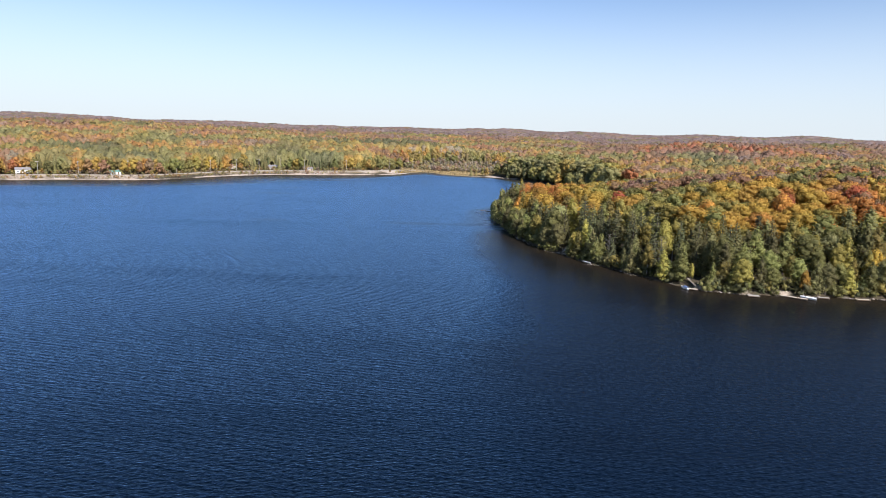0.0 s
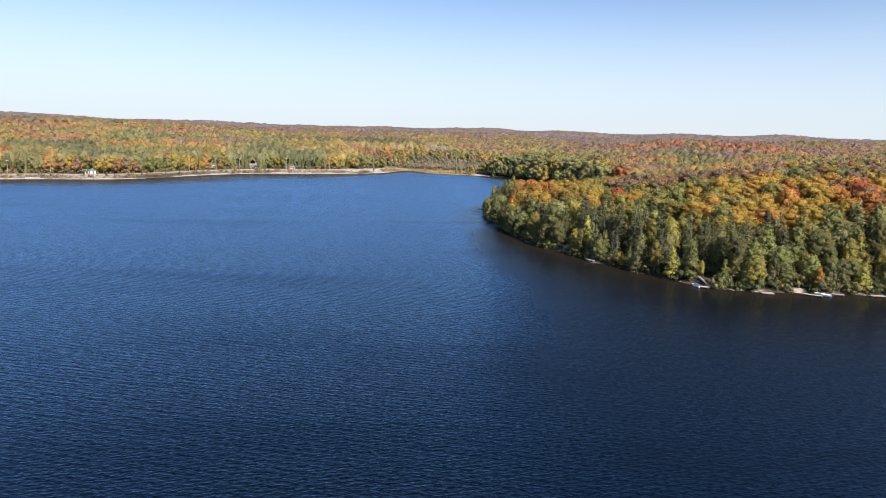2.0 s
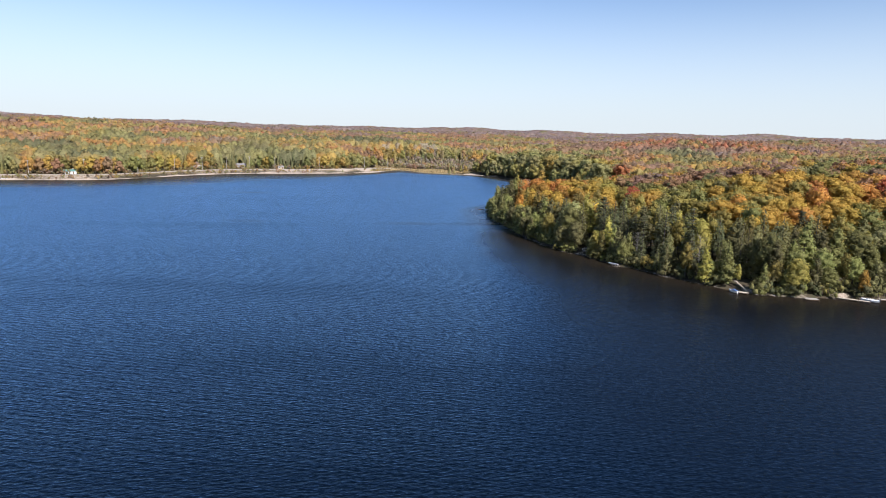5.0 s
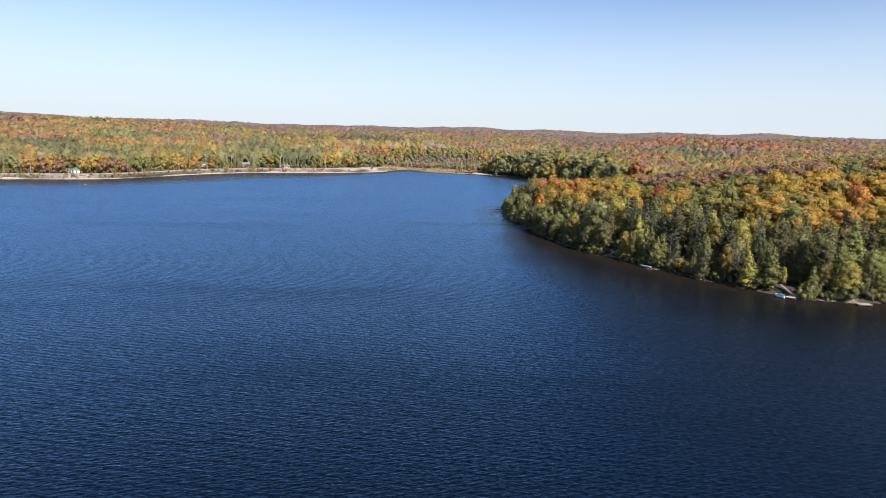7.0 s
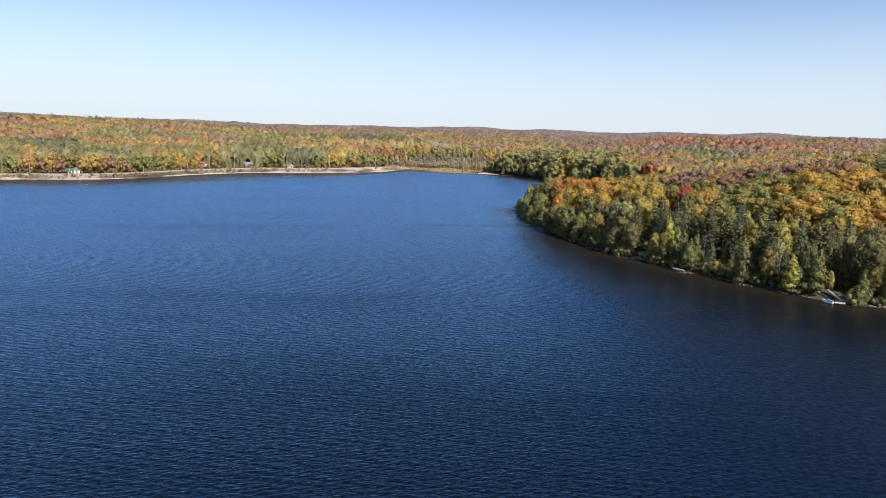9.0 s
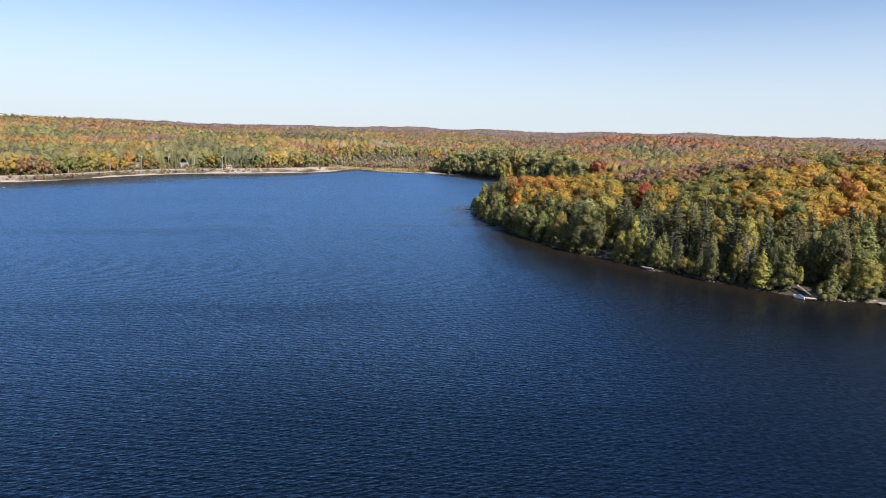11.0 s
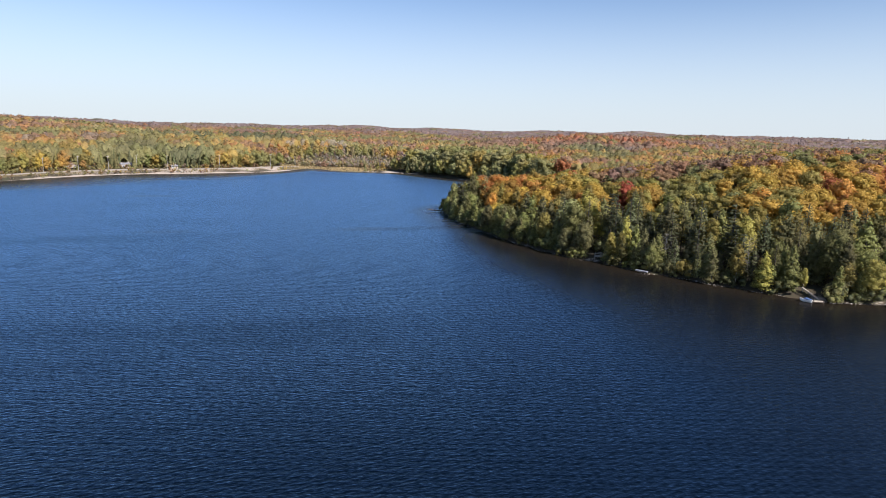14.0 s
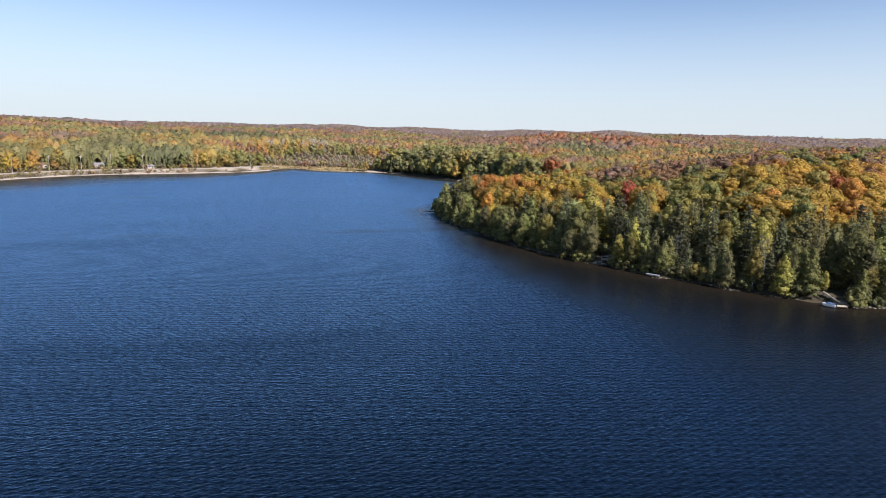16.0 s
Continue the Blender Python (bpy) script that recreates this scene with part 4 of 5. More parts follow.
tint = rng.choice([0, 0, 0, 1, 1, 2, 2, 3], len(x))
woods("shoreline_shrubs", "low green and yellowing shrubs on the water's edge", x, y, np.maximum(land(x, y, s), 0.1) - 0.4, tint, rng.uniform(1.8, 5.0, len(x)), bush)

# ---- the landings on the wooded shore ----
WOOD_GREY = plain("weathered_wood", (0.34, 0.31, 0.27), 0.85, scale=2.5, vary=0.3, bump=0.4)
WOOD_PALE = plain("pale_wood", (0.42, 0.36, 0.28), 0.8, scale=2.5, vary=0.25, bump=0.3)
WOOD_BROWN = plain("brown_wood", (0.16, 0.11, 0.07), 0.85, scale=2.0, vary=0.35, bump=0.4)
WHITE_PAINT = plain("white_paint", (0.78, 0.78, 0.76), 0.45, scale=1.2, vary=0.08)
HULL_WHITE = plain("white_hull", (0.80, 0.81, 0.82), 0.25, scale=0.8, vary=0.06)
BLUE_COVER = plain("blue_canvas", (0.07, 0.12, 0.24), 0.8, scale=3.0, vary=0.25)
ALUMINIUM = plain("dull_aluminium", (0.62, 0.63, 0.64), 0.4, 0.7, scale=2.0, vary=0.12)
BLACK_PLASTIC = plain("black_plastic", (0.03, 0.03, 0.032), 0.45, vary=0.2)
STONE = plain("shore_stone", (0.32, 0.28, 0.24), 0.9, scale=1.5, vary=0.4, bump=0.5)
GREEN_ROOF = plain("green_roof", (0.10, 0.22, 0.18), 0.5, scale=1.0, vary=0.15)
GREY_ROOF = plain("grey_shingle", (0.20, 0.19, 0.19), 0.85, scale=2.0, vary=0.25)
BROWN_ROOF = plain("brown_shingle", (0.20, 0.13, 0.09), 0.85, scale=2.0, vary=0.25)
TAN_SIDING = plain("tan_siding", (0.34, 0.28, 0.21), 0.7, scale=1.0, vary=0.12)
WHITE_SIDING = plain("white_siding", (0.58, 0.57, 0.54), 0.6, scale=1.0, vary=0.08)
PANE = plain("window_glass", (0.03, 0.04, 0.05), 0.08, vary=0.1)
ROAD_GRAVEL = plain("road_gravel", (0.29, 0.25, 0.205), 0.95, scale=1.2, vary=0.2, bump=0.3)


def add_box(bm, size, m=None, bevel=0.0):
    """A block of that size round the middle of m."""
    got = bmesh.ops.create_cube(bm, size=1.0, matrix=(m or Matrix()) @ Matrix.Diagonal((*size, 1)))
    if bevel:
        bmesh.ops.bevel(bm, geom=list({e for v in got["verts"] for e in v.link_edges}), offset=bevel, segments=1, affect="EDGES")


def add_rod(bm, a, b, r0, r1=None, sides=8):
    a, b = Vector(a), Vector(b)
    turn = (b - a).to_track_quat("Z", "Y").to_matrix().to_4x4()
    bmesh.ops.create_cone(bm, cap_ends=True, segments=sides, radius1=r0, radius2=r0 if r1 is None else r1, depth=(b - a).length,
                          matrix=Matrix.Translation((a + b) / 2) @ turn)


def part(name, bm, mat, parent=None, label=""):
    me = bpy.data.meshes.new(name)
    bm.to_mesh(me)
    bm.free()
    me.materials.append(mat)
    ob = new(name, me)
    ob.parent = parent
    return tagged(ob, label)


def block(name, size, at, mat, parent, bevel=0.02, turn=0.0, label=""):
    bm = bmesh.new()
    add_box(bm, size, None, bevel)
    ob = part(name, bm, mat, parent, label)
    ob.matrix_basis = pose(*at, 0, 0, turn)
    return ob


def rod(name, a, b, r, mat, parent, r1=None, sides=8):
    bm = bmesh.new()
    add_rod(bm, a, b, r, r1, sides)
    return part(name, bm, mat, parent)


def thing(name, label, category, m, group=""):
    ob = new(name)
    ob.matrix_basis = m
    return tagged(ob, label, category, group)


def dock(label, x, y, turn, length, width, mat, height=0.45, board=0.3, name="dock"):
    """A dock of cross boards on two stringers and driven posts."""
    d = thing(name, label, "dock", pose(x, y, 0, 0, 0, turn), "docks along the wooded shore")
    for side in (-1, 1):
        block("stringer", (length, 0.12, 0.2), (0, side * (width / 2 - 0.15), height - 0.13), WOOD_BROWN, d)
    n = int(length / board)
    plank = bmesh.new()
    add_box(plank, (length / n - 0.02, width, 0.05), None, 0.008)
    first = part("plank", plank, mat, d)
    for i in range(n):
        p = first if i == 0 else new("plank", first.data)
        p.parent = d
        p.location = (-length / 2 + (i + 0.5) * length / n, rng.uniform(-0.02, 0.02), height + rng.uniform(-0.006, 0.006))
        p.rotation_euler = (0, 0, rng.uniform(-0.008, 0.008))
    for i in range(max(2, int(length / 2.4) + 1)):
        px = -length / 2 + 0.15 + i * (length - 0.3) / max(1, int(length / 2.4))
        for side in (-1, 1):
            rod("post", (px, side * (width / 2 - 0.02), -1.2), (px, side * (width / 2 - 0.02), height + 0.35), 0.07, WOOD_BROWN, d)
    return d


def hull_bmesh(length, width, depth, bow=0.42, inner=0.06):
    """An open hull: stations from the square stern to the raised, pointed bow, with a thickness."""
    bm = bmesh.new()
    rows = []
    for shell in (0, 1):
        grid = []
        for i in range(11):
            t = i / 10
            w = width / 2 * (1 - max(0, (t - bow) / (1 - bow)) ** 2.2) - shell * inner
            w = max(w, 0.015)
            sheer = depth * (1 + 0.25 * t * t)
            keel = 0.02 + 0.55 * depth * max(0, (t - 0.7) / 0.3) ** 2 + shell * inner
            pts = []
            for a in (-1, -0.92, -0.55, 0, 0.55, 0.92, 1):
                z = sheer if abs(a) == 1 else keel + (sheer - keel) * abs(a) ** 3
                pts.append(bm.verts.new((-length / 2 + shell * inner * (1 - t) + t * (length - shell * inner), a * w, z)))
            grid.append(pts)
        rows.append(grid)
    for shell, grid in enumerate(rows):
        for i in range(10):
            for k in range(6):
                q = [grid[i][k], grid[i + 1][k], grid[i + 1][k + 1], grid[i][k + 1]]
                bm.faces.new(q if shell else q[::-1])
        bm.faces.new(grid[0] if not shell else grid[0][::-1])
    for i in range(10):
        for k in (0, 6):
            bm.faces.new([rows[0][i][k], rows[0][i + 1][k], rows[1][i + 1][k], rows[1][i][k]])
    bmesh.ops.recalc_face_normals(bm, faces=bm.faces)
    return bm


def motorboat(label, x, y, turn, length, cover=None, name="motorboat"):
    b = thing(name, label, "boat", pose(x, y, 0.02, 0, 0, turn), "boats along the wooded shore")
    part("hull", hull_bmesh(length, length * 0.38, 0.7), HULL_WHITE, b)
    w = length * 0.38
    if cover:
        bm = bmesh.new()
        add_box(bm, (length * 0.62, w * 0.94, 0.22), pose(-length * 0.12, 0, 0.82), 0.1)
        add_box(bm, (length * 0.25, w * 0.6, 0.3), pose(-length * 0.05, 0, 1.0), 0.12)
        part("cover", bm, cover, b, "blue canvas boat cover")
    else:
        bm = bmesh.new()
        add_box(bm, (0.04, w * 0.8, 0.42), pose(length * 0.12, 0, 1.0, 0, -28, 0), 0.01)
        part("windshield", bm, PANE, b)
        for k in (-0.05, -0.27):
            block("seat", (0.5, w * 0.72, 0.4), (length * k, 0, 0.5), WHITE_PAINT, b, 0.05)
        block("deck", (length * 0.25, w * 0.6, 0.05), (length * 0.28, 0, 0.74), HULL_WHITE, b, 0.02)
    bm = bmesh.new()
    add_box(bm, (0.35, 0.3, 0.42), pose(-length / 2 - 0.2, 0, 0.95), 0.07)
    add_box(bm, (0.12, 0.1, 0.9), pose(-length / 2 - 0.2, 0, 0.4), 0.03)
    part("outboard_motor", bm, BLACK_PLASTIC, b, "black outboard motor")
    return b


def rowing_boat(label, x, y, z, turn, length, mat, upturned=False):
    b = thing("rowing_boat", label, "boat", pose(x, y, z, 180 if upturned else 0, 0, turn), "boats along the wooded shore")
    part("hull", hull_bmesh(length, length * 0.3, 0.45), mat, b)
    for k in (-0.25, 0.08):
        block("thwart", (0.22, length * 0.26, 0.04), (length * k, 0, 0.34), WOOD_PALE, b, 0.01)
    return b


def steps(label, foot, head, width, mat):
    """A flight of wooden steps up the bank."""
    a, b = Vector(foot), Vector(head)
    run = (b - a).to_2d().length
    s = thing("wooden_steps", label, "steps", pose(a.x, a.y, a.z, 0, 0, math.degrees(math.atan2(b.y - a.y, b.x - a.x))))
    rise = b.z - a.z
    n = max(4, int(rise / 0.18))
    slope = math.degrees(math.atan2(rise, run))
    for side in (-1, 1):
        block("stringer", (math.hypot(run, rise), 0.07, 0.24), (run / 2, side * width / 2, rise / 2 - 0.05), mat, s).rotation_euler = (0, -radians(slope), 0)
    for i in range(n):
        block("tread", (run / n + 0.04, width, 0.06), ((i + 0.5) * run / n, 0, (i + 1) * rise / n), mat, s, 0.01)
    return s


dock("small grey plank dock at the foot of wooden steps", 79.0, 192.9, -28, 3.0, 1.6, WOOD_PALE)
motorboat("small white motorboat with a blue canvas cover", 76.9, 194.0, 120, 2.8, BLUE_COVER)
steps("pale wooden steps climbing the bank above a dock", (81.2, 194.4, 0.5), (79.2, 198.0, 2.6), 0.5, WOOD_PALE)
dock("low weathered swimming platform beside the stony bank", 95.2, 186.4, -12, 3.4, 2.0, WOOD_GREY, name="swimming_platform")
dock("long narrow plank dock with a white boat alongside", 107.0, 186.0, -36, 8.0, 1.2, WOOD_PALE)
motorboat("open white motorboat moored at a long dock", 111.2, 185.2, 143, 4.4)
dock("short weathered dock along the stony bank", 116.6, 186.4, -14, 3.2, 1.2, WOOD_GREY)
dock("short pale dock beside the wooded bank", 128.0, 185.4, -6, 4.0, 1.3, WOOD_PALE)
rowing_boat("pale aluminium rowing boat drawn up on the bank", 53.4, 230.3, 0.25, 130, 3.8, ALUMINIUM)


def shore_deck():
    """A railed deck on posts just above the water."""
    L, W, H = 5.4, 2.8, 1.1
    d = thing("waterside_deck", "weathered grey wooden deck with railings above the beach", "deck", pose(50.8, 248.6, 0.3, 0, 0, -31))
    n = 13
    for i in range(n):
        block("plank", (L / n - 0.02, W, 0.05), (-L / 2 + (i + 0.5) * L / n, 0, H), WOOD_GREY, d, 0.008)
    for ix in range(4):
        for side in (-1, 1):
            rod("post", (-L / 2 + ix * L / 3, side * W / 2, -1.4), (-L / 2 + ix * L / 3, side * W / 2, H + 1.05), 0.06, WOOD_GREY, d)
    for side in (-1, 1):
        for z in (0.55, 1.0):
            block("rail", (L, 0.06, 0.09), (0, side * W / 2, H + z), WOOD_GREY, d, 0.01)
    for side in (-1, 1):
        block("beam", (L, 0.12, 0.22), (0, side * (W / 2 - 0.2), H - 0.14), WOOD_BROWN, d)


shore_deck()


def fallen_log():
    g = thing("fallen_log", "dark fallen tree trunk lying out over the water", "log", pose(27.2, 376.5, 0.35, 0, -4, 172))
    v, f = tube([(-3, 0, 0.5), (0, 0.1, 0.3), (3, 0.0, 0.25), (6, 0.2, 0.35)], (0.34, 0.3, 0.24, 0.12), 8)
    ob = new("trunk", mesh_from("log_trunk", v, f, [BARK], True))
    ob.parent = g
    for k, (px, dy) in enumerate(((1.5, 1.0), (3.5, -0.9), (4.6, 0.7))):
        v, f = tube([(px, 0, 0.3), (px + 0.6, dy * 0.6, 0.8), (px + 1.0, dy, 1.5)], (0.09, 0.06, 0.02), 5)
        ob = new("branch", mesh_from("log_branch", v, f, [BARK], True))
        ob.parent = g


fallen_log()


def bare_arrays(r, limbs=16):
    """A leafless tree, one unit high, with forked branches."""
    pieces = [tube([(0, 0, -0.03), (0.01, 0, 0.4), (0.0, 0.015, 1.0)], (0.010, 0.007, 0.0015), 6)]
    for k in range(limbs):
        z = 0.3 + 0.65 * k / limbs
        a = k * 2.4 + r.uniform(-0.5, 0.5)
        l = (0.32 - 0.26 * (z - 0.3)) * r.uniform(0.7, 1.1)
        pts = [np.array((l * q * math.cos(a), l * q * math.sin(a), z + 0.7 * l * q)) for q in (0, 0.5, 1)]
        pieces.append(tube(pts, (0.0032, 0.002, 0.0006), 4))
        for j in (-1, 1):
            e = pts[1] + np.array((0.4 * l * math.cos(a + j * 0.8), 0.4 * l * math.sin(a + j * 0.8), 0.4 * l))
            pieces.append(tube([pts[1], e], (0.0016, 0.0005), 3))
    return joined(pieces)


GREY_BARK = plain("grey_bark", (0.22, 0.20, 0.18), 0.9, scale=2.0, vary=0.35)
BARE = [mesh_from("bare_wood", *bare_arrays(np.random.default_rng(k), 26), [GREY_BARK]) for k in range(3)]
for k, (bx, by, h) in enumerate(((56, 266, 15), (75, 213, 12), (62, 232, 10), (43, 296, 13))):
    ob = new("bare_tree", BARE[k % 3])
    ob.matrix_basis = pose(bx, by, float(land(bx, by)[0]), 0, 0, 70 * k) @ Matrix.Diagonal((h, h, h, 1))
    tagged(ob, "leafless grey tree with forked branches among evergreens", "tree", "bare trees on the wooded shore")

# trees that stand out by their colour
ACCENTS = [("maple", "red", 79, 286, 16), ("maple", "orange", 127, 236, 17), ("maple", "orange", 101, 241, 16), ("maple", "gold", 113, 221, 14), ("maple", "gold", 114, 262, 18),
           ("maple", "green", 97, 224, 17), ("birch", "yellow_green", 71, 229, 13), ("birch", "yellow_green", 70, 211, 11), ("birch", "yellow_green", 89, 197, 9),
           ("maple", "orange", 60, 352, 14), ("cedar", "needle_olive", 33, 372, 15), ("pine", "needle_dark", 38, 360, 15), ("maple", "green", 46, 262, 16), ("birch", "yellow_green", 52, 240, 10),
           ("maple", "gold", 138, 197, 12)]
for kind, tint, ax, ay, h in ACCENTS:
    plant(kind, tint, ax, ay, float(land(ax, ay)[0]) - 0.1, h, TREE_LABEL[kind] % TREE_WORDS[tint], "trees along the wooded shore")

# stones along the wooded shore, and boulders at the landings
stone_shapes = []
for k in range(6):
    r = np.random.default_rng(k)
    bm = bmesh.new()
    bmesh.ops.create_icosphere(bm, subdivisions=1, radius=0.5)
    for v in bm.verts:
        v.co *= r.uniform(0.75, 1.15)
        v.co.z *= 0.65
    bm.verts.index_update()
    stone_shapes.append((np.array([v.co[:] for v in bm.verts]), np.array([[v.index for v in f.verts] for f in bm.faces])))
    bm.free()


def stones(name, label, x, y, z, size):
    V, F, o = [], [], 0
    for i in range(len(x)):
        v, f = stone_shapes[i % 6]
        a = i * 2.4
        q = np.stack([v[:, 0] * math.cos(a) - v[:, 1] * math.sin(a), v[:, 0] * math.sin(a) + v[:, 1] * math.cos(a), v[:, 2]], 1)
        V.append(q * size[i] + (x[i], y[i], z[i]))
        F.append(f + o)
        o += len(v)
    return tagged(new(name, mesh_from(name, np.concatenate(V), np.concatenate(F), [STONE])), label, "stones", kind="stuff")


x, y = scatter(18, 180, 178, 405, 0.48)
s = inland(x, y)
ok = (s > -0.95) & (s < 0.5) & (rng.random(len(x)) < np.where((x > 72) & (y < 203), 1.0, 0.5))
x, y, s = x[ok], y[ok], s[ok]
stones("shore_stones", "pale grey stones along the water's edge", x, y, np.maximum(land(x, y, s), 0.0), rng.uniform(0.12, 0.42, len(x)) * np.where(rng.random(len(x)) < 0.03, 2.2, 1.0))

# ---- the far shore ----
# a gravel road behind the beach
ring = RING[(RING[:, 1] > 470) & (RING[:, 0] < -22)]
ring = ring[np.argsort(ring[:, 0])]
ring = np.stack([np.interp(np.linspace(0, 1, 120), np.linspace(0, 1, len(ring)), ring[:, k]) for k in (0, 1)], 1)
for k in range(10):
    ring[1:-1] = (ring[:-2] + ring[1:-1] * 2 + ring[2:]) / 4
side = np.gradient(ring, axis=0)
side = np.stack([-side[:, 1], side[:, 0]], 1) / np.linalg.norm(side, axis=1, keepdims=True)


def ribbon(name, near, width, mat, lift, label):
    bm = bmesh.new()
    rows = []
    for p, q in zip(ring, side):
        row = []
        for k, dz in ((0, -0.4), (0, lift), (0.5, lift + 0.06), (1, lift), (1, -0.4)):
            c = p + q * (near + width * k)
            row.append(bm.verts.new((c[0], c[1], float(land(c[0], c[1])[0]) + dz)))
        rows.append(row)
    for a, b in zip(rows, rows[1:]):
        for k in range(4):
            bm.faces.new((a[k], b[k], b[k + 1], a[k + 1]))
    bmesh.ops.recalc_face_normals(bm, faces=bm.faces)
    return tagged(part(name, bm, mat), label, "road", kind="structure")


ribbon("road", 12.0, 3.6, ROAD_GRAVEL, 0.15, "pale gravel shore road above the beach")


def utility_pole(x, y, h):
    p = thing("utility_pole", "weathered wooden utility pole beside the shore road", "utility pole", pose(x, y, float(land(x, y)[0]), 0, rng.uniform(-1.5, 1.5), rng.uniform(30, 60)), "utility poles along the shore road")
    rod("shaft", (0, 0, -0.5), (0, 0, h), 0.2, WOOD_GREY, p, 0.13)
    block("crossarm", (2.4, 0.12, 0.14), (0, 0.16, h - 0.7), WOOD_GREY, p)
    for k in (-1.05, -0.4, 0.4, 1.05):
        rod("insulator", (k, 0.16, h - 0.63), (k, 0.16, h - 0.4), 0.06, WHITE_PAINT, p)
    return p


for px, py in ((-342, 522), (-315, 534), (-281, 551), (-248, 574), (-229, 607), (-211, 628), (-193, 644), (-174, 657), (-151, 664), (-109, 680), (-65, 713), (-41, 754)):
    utility_pole(px, py, rng.uniform(11, 12.5))


def house(label, x, y, turn, w, d, h, wall_mat, roof_mat, pitch=0.42, porch=False):
    """A cottage: walls, gabled roof with eaves, door, windows and a chimney."""
    z = float(land(x, y)[0]) - 0.2
    g = thing("cottage", label, "house", pose(x, y, z, 0, 0, turn), "cottages along the far shore")
    top = d / 2 * pitch
    bm = bmesh.new()
    add_box(bm, (w, d, h), pose(0, 0, h / 2))
    for sx in (-1, 1):
        vs = [bm.verts.new((sx * w / 2, -d / 2, h)), bm.verts.new((sx * w / 2, d / 2, h)), bm.verts.new((sx * w / 2, 0, h + top))]
        bm.faces.new(vs if sx > 0 else vs[::-1])
    part("wall", bm, wall_mat, g)
    bm = bmesh.new()
    slope = math.degrees(math.atan2(top, d / 2))
    for sy in (-1, 1):
        add_box(bm, (w + 0.8, math.hypot(d / 2, top) + 0.5, 0.16), pose(0, sy * (d / 4 + 0.2 * math.cos(radians(slope))), h + top / 2 - 0.02, -sy * slope, 0, 0), 0.02)
    part("roof", bm, roof_mat, g)
    n = max(2, int(w / 3))
    for i in range(n):
        wx = -w / 2 + (i + 0.5) * w / n
        if i == n // 2:
            block("door", (1.0, 0.1, 2.05), (wx, -d / 2 - 0.03, 1.15), WOOD_BROWN, g, 0.01)
        else:
            win = block("window", (1.5, 0.1, 1.2), (wx, -d / 2 - 0.03, 1.7), WHITE_PAINT, g, 0.01)
            block("pane", (1.3, 0.04, 1.0), (0, -0.05, 0), PANE, win, 0.005)
    block("chimney", (0.7, 0.7, 1.6), (w * 0.25, d * 0.12, h + top + 0.2), STONE, g, 0.03)
    if porch:
        block("porch", (w * 0.8, 2.2, 0.2), (0, -d / 2 - 1.1, 0.5), WOOD_GREY, g)
    return g


house("white cottage with a grey shingle roof among trees", -357, 526, 35, 11, 8, 3.2, WHITE_SIDING, GREY_ROOF, porch=True)
house("long low white building with a green metal roof", -289, 545, 30, 8.5, 6, 2.6, WHITE_SIDING, GREEN_ROOF, 0.35)
house("small white house on the wooded slope", -252, 622, 45, 7, 6, 4.0, WHITE_SIDING, GREY_ROOF)
house("tan cottage with a brown shingle roof behind trees", -222, 640, 40, 11, 8, 3.2, TAN_SIDING, BROWN_ROOF, porch=True)
house("low tan boathouse beside the shore road", -146, 667, 22, 5.5, 4.5, 2.3, TAN_SIDING, GREY_ROOF)
house("tan summer cottage half hidden by shrubs", -184, 662, 30, 9, 7, 3.0, TAN_SIDING, GREY_ROOF)
for rx, ry, turn in ((-324, 518, 40), (-137, 655.5, 20)):
    rowing_boat("pale rowing boat drawn up on the far beach", rx, ry, float(land(rx, ry)[0]) + 0.05, turn, 4.2, HULL_WHITE if rx < -250 else ALUMINIUM)

# scrub on the far bank, reeds and dead trunks on the marsh
x, y = scatter(-380, -25, 480, 790, 2.7)
s = inland(x, y)
ok = (s > 2.5) & (s < 34) & ((s < 11) | (s > 16.2)) & (rng.random(len(x)) < np.where(s < 11, 0.3 + 0.35 * (np.sin(x * 0.13) * np.sin(x * 0.041 + 2) > -0.1), 0.5)) & (marsh_at(x, y) < 0.2) & ~((x > -110) & (x < -58) & (s < 11) & (rng.random(len(x)) < 0.75))
x, y, s = x[ok], y[ok], s[ok]
tint = rng.choice([1, 2, 3, 3, 4, 7, 8, 10, 10, 13, 14], len(x))
small = {"broad": [broadleaf(34, np.random.default_rng(k), width=0.5, size=0.22, lobes=3, bottom=-0.1, tall=1.7) for k in range(8)]}
small["conifer"] = small["broad"]
woods("roadside_scrub", "dry brown and green scrub along the shore road", x, y, land(x, y, s) - 0.2, tint, np.where(s < 12, rng.uniform(1.2, 3.4, len(x)), rng.uniform(2.0, 5.0, len(x))), small)

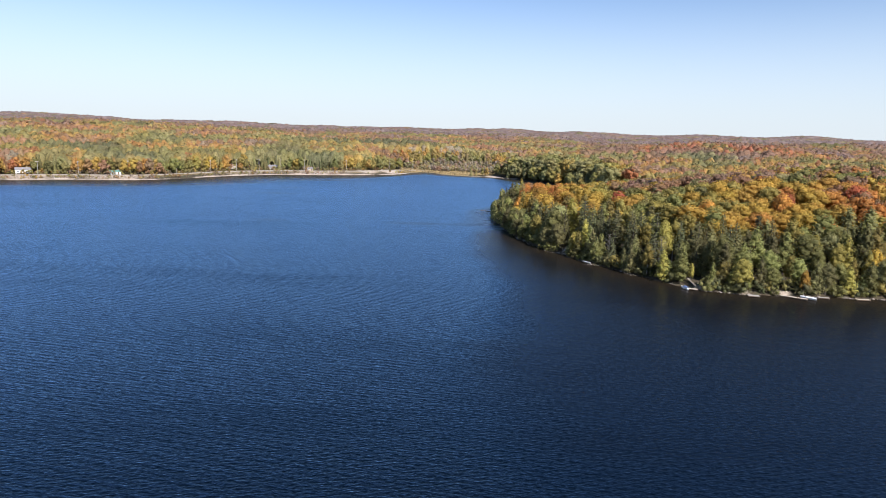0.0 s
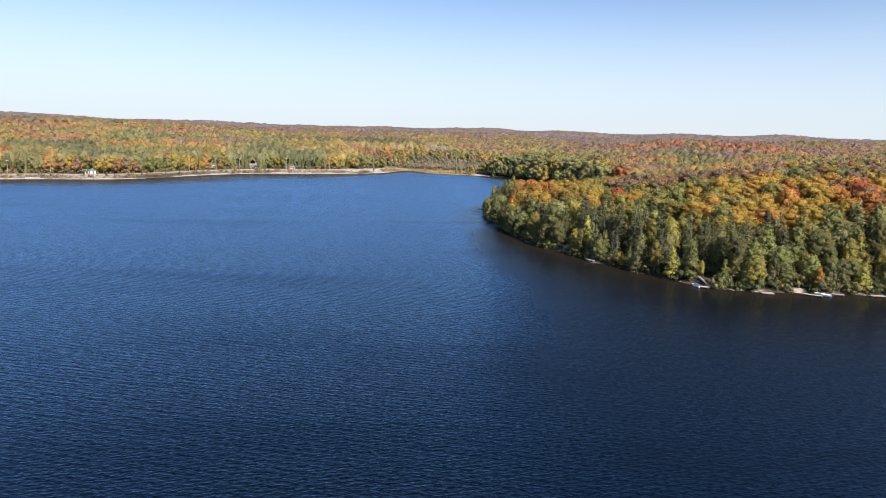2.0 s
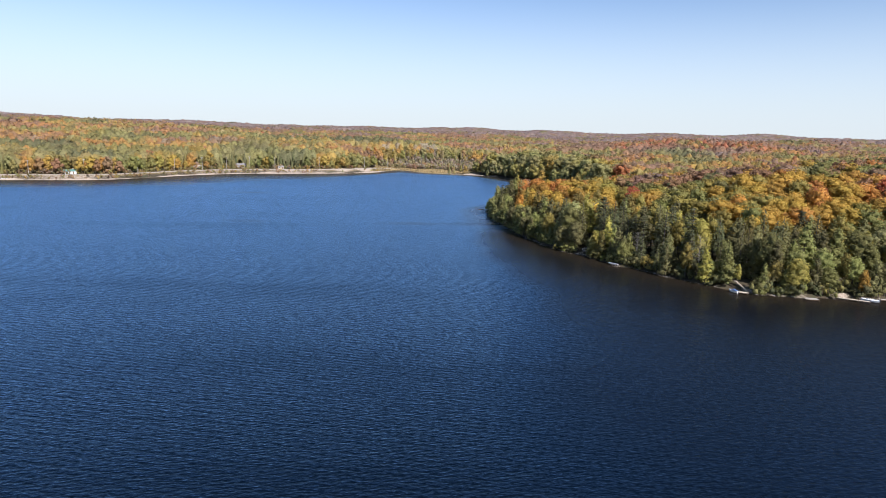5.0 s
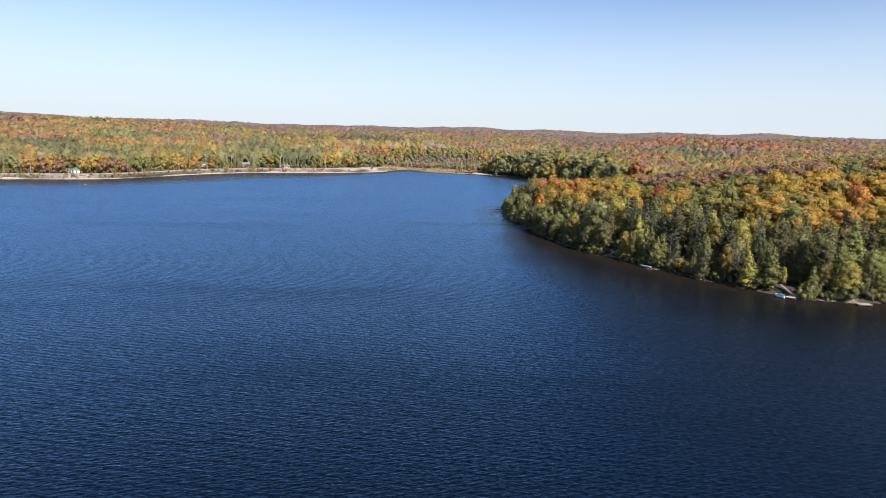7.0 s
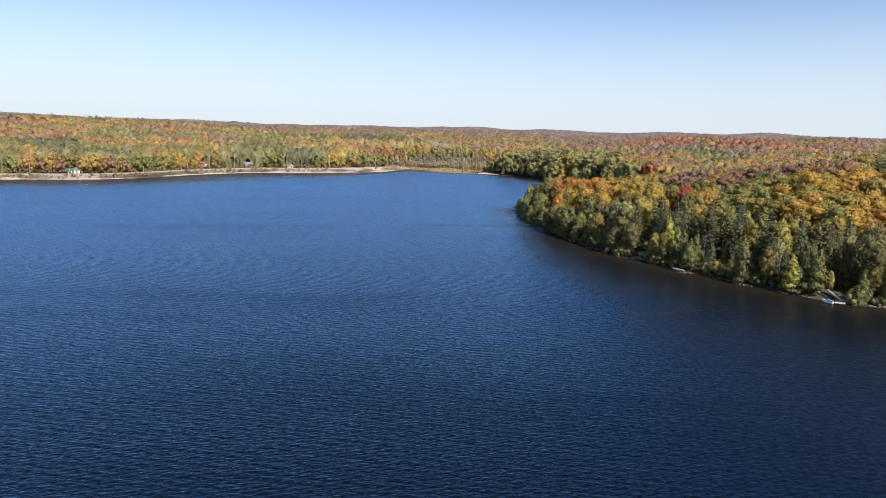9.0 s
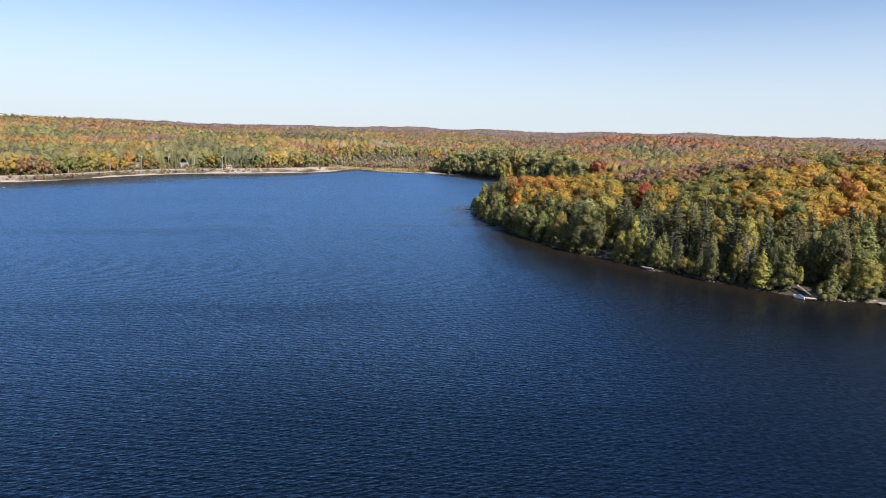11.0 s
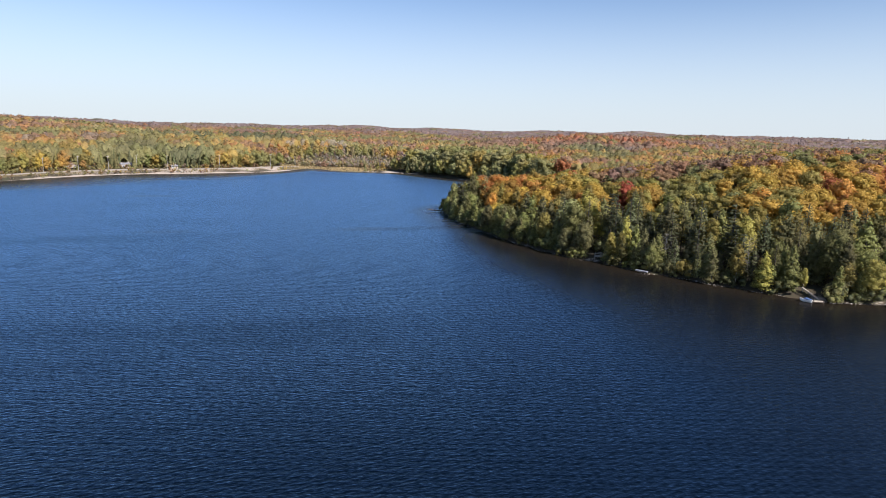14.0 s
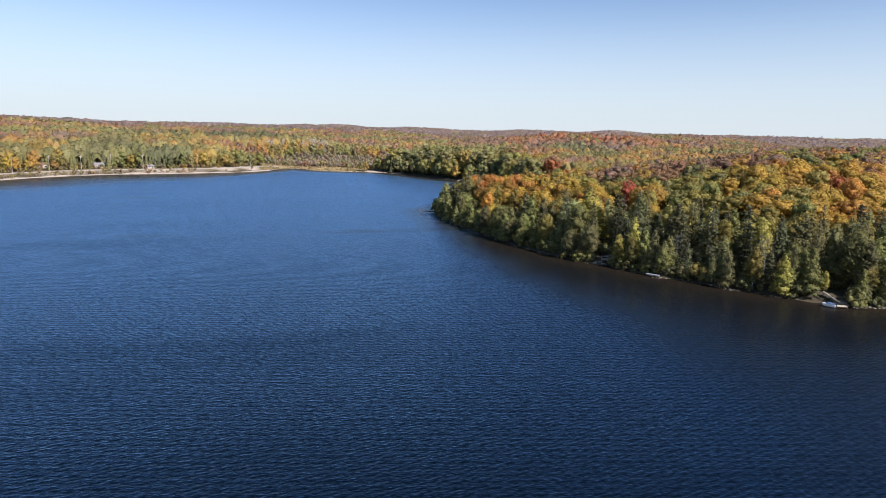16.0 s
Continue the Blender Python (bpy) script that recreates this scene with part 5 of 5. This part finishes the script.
x, y = scatter(-60, 100, 655, 812, 1.4)
s = inland(x, y)
ok = (marsh_at(x, y) > 0.3) & (s > 2.0) & (s < 70)
x, y, s = x[ok], y[ok], s[ok]
a = rng.uniform(0, 6.283, len(x))
h, w = rng.uniform(0.3, 0.8, len(x)), rng.uniform(0.5, 1.1, len(x))
base = np.stack([x, y, np.maximum(land(x, y, s), 0) - 0.1], 1)
across = np.stack([np.cos(a), np.sin(a), 0 * a], 1) * w[:, None]
up = np.stack([rng.normal(0, 0.25, len(x)), rng.normal(0, 0.25, len(x)), h], 1)
V = np.stack([base - across, base + across, base + across * 0.6 + up, base - across * 0.7 + up * 0.9], 1).reshape(-1, 3)
REED = plain("dry_reeds", (0.25, 0.185, 0.085), 0.9, scale=0.08, vary=0.35)
tagged(new("marsh_reeds", mesh_from("marsh_reeds", V, np.arange(len(V)).reshape(-1, 4), [REED])), "yellow-brown reeds on the low marsh spit", "reeds", kind="stuff")

x, y = scatter(-50, 110, 720, 835, 3.6)
s = inland(x, y)
ok = (s > 20) & (marsh_at(x, y) > 0.02) & (y > 764 - 1.1 * np.clip(x - 25, 0, 45)) & (rng.random(len(x)) < 0.85)
x, y, s = x[ok], y[ok], s[ok]
woods("marsh_brush", "grey-brown and olive brush at the back of the marsh", x, y, land(x, y, s) - 0.2, rng.choice([3, 7, 9, 9, 9, 10, 10, 13], len(x)), rng.uniform(3.0, 8.0, len(x)), small)

dead = [mesh_from("dead_trunk", *bare_arrays(np.random.default_rng(20 + k), 12), [GREY_BARK]) for k in range(3)]
x, y = scatter(-35, 105, 725, 835, 5.5)
s = inland(x, y)
ok = (s > 18) & (y > 768 - 1.1 * np.clip(x - 25, 0, 45)) & (rng.random(len(x)) < 0.3)
for i, (bx, by) in enumerate(zip(x[ok], y[ok])):
    h = rng.uniform(8, 14)
    ob = new("dead_tree", dead[i % 3])
    ob.matrix_basis = pose(bx, by, float(land(bx, by)[0]), rng.uniform(-3, 3), rng.uniform(-3, 3), 50 * i) @ Matrix.Diagonal((h, h, h, 1))
    tagged(ob, "dead grey tree standing at the back of the marsh", "tree", "dead trees behind the marsh")


def buoy(x, y):
    b = thing("mooring_buoy", "small white mooring buoy floating on the lake", "buoy", pose(x, y, 0))
    bm = bmesh.new()
    bmesh.ops.create_uvsphere(bm, u_segments=12, v_segments=8, radius=0.3)
    part("float", bm, WHITE_PAINT, b)
    rod("ring_post", (0, 0, 0.25), (0, 0, 0.6), 0.04, ALUMINIUM, b)


buoy(-250, 484)
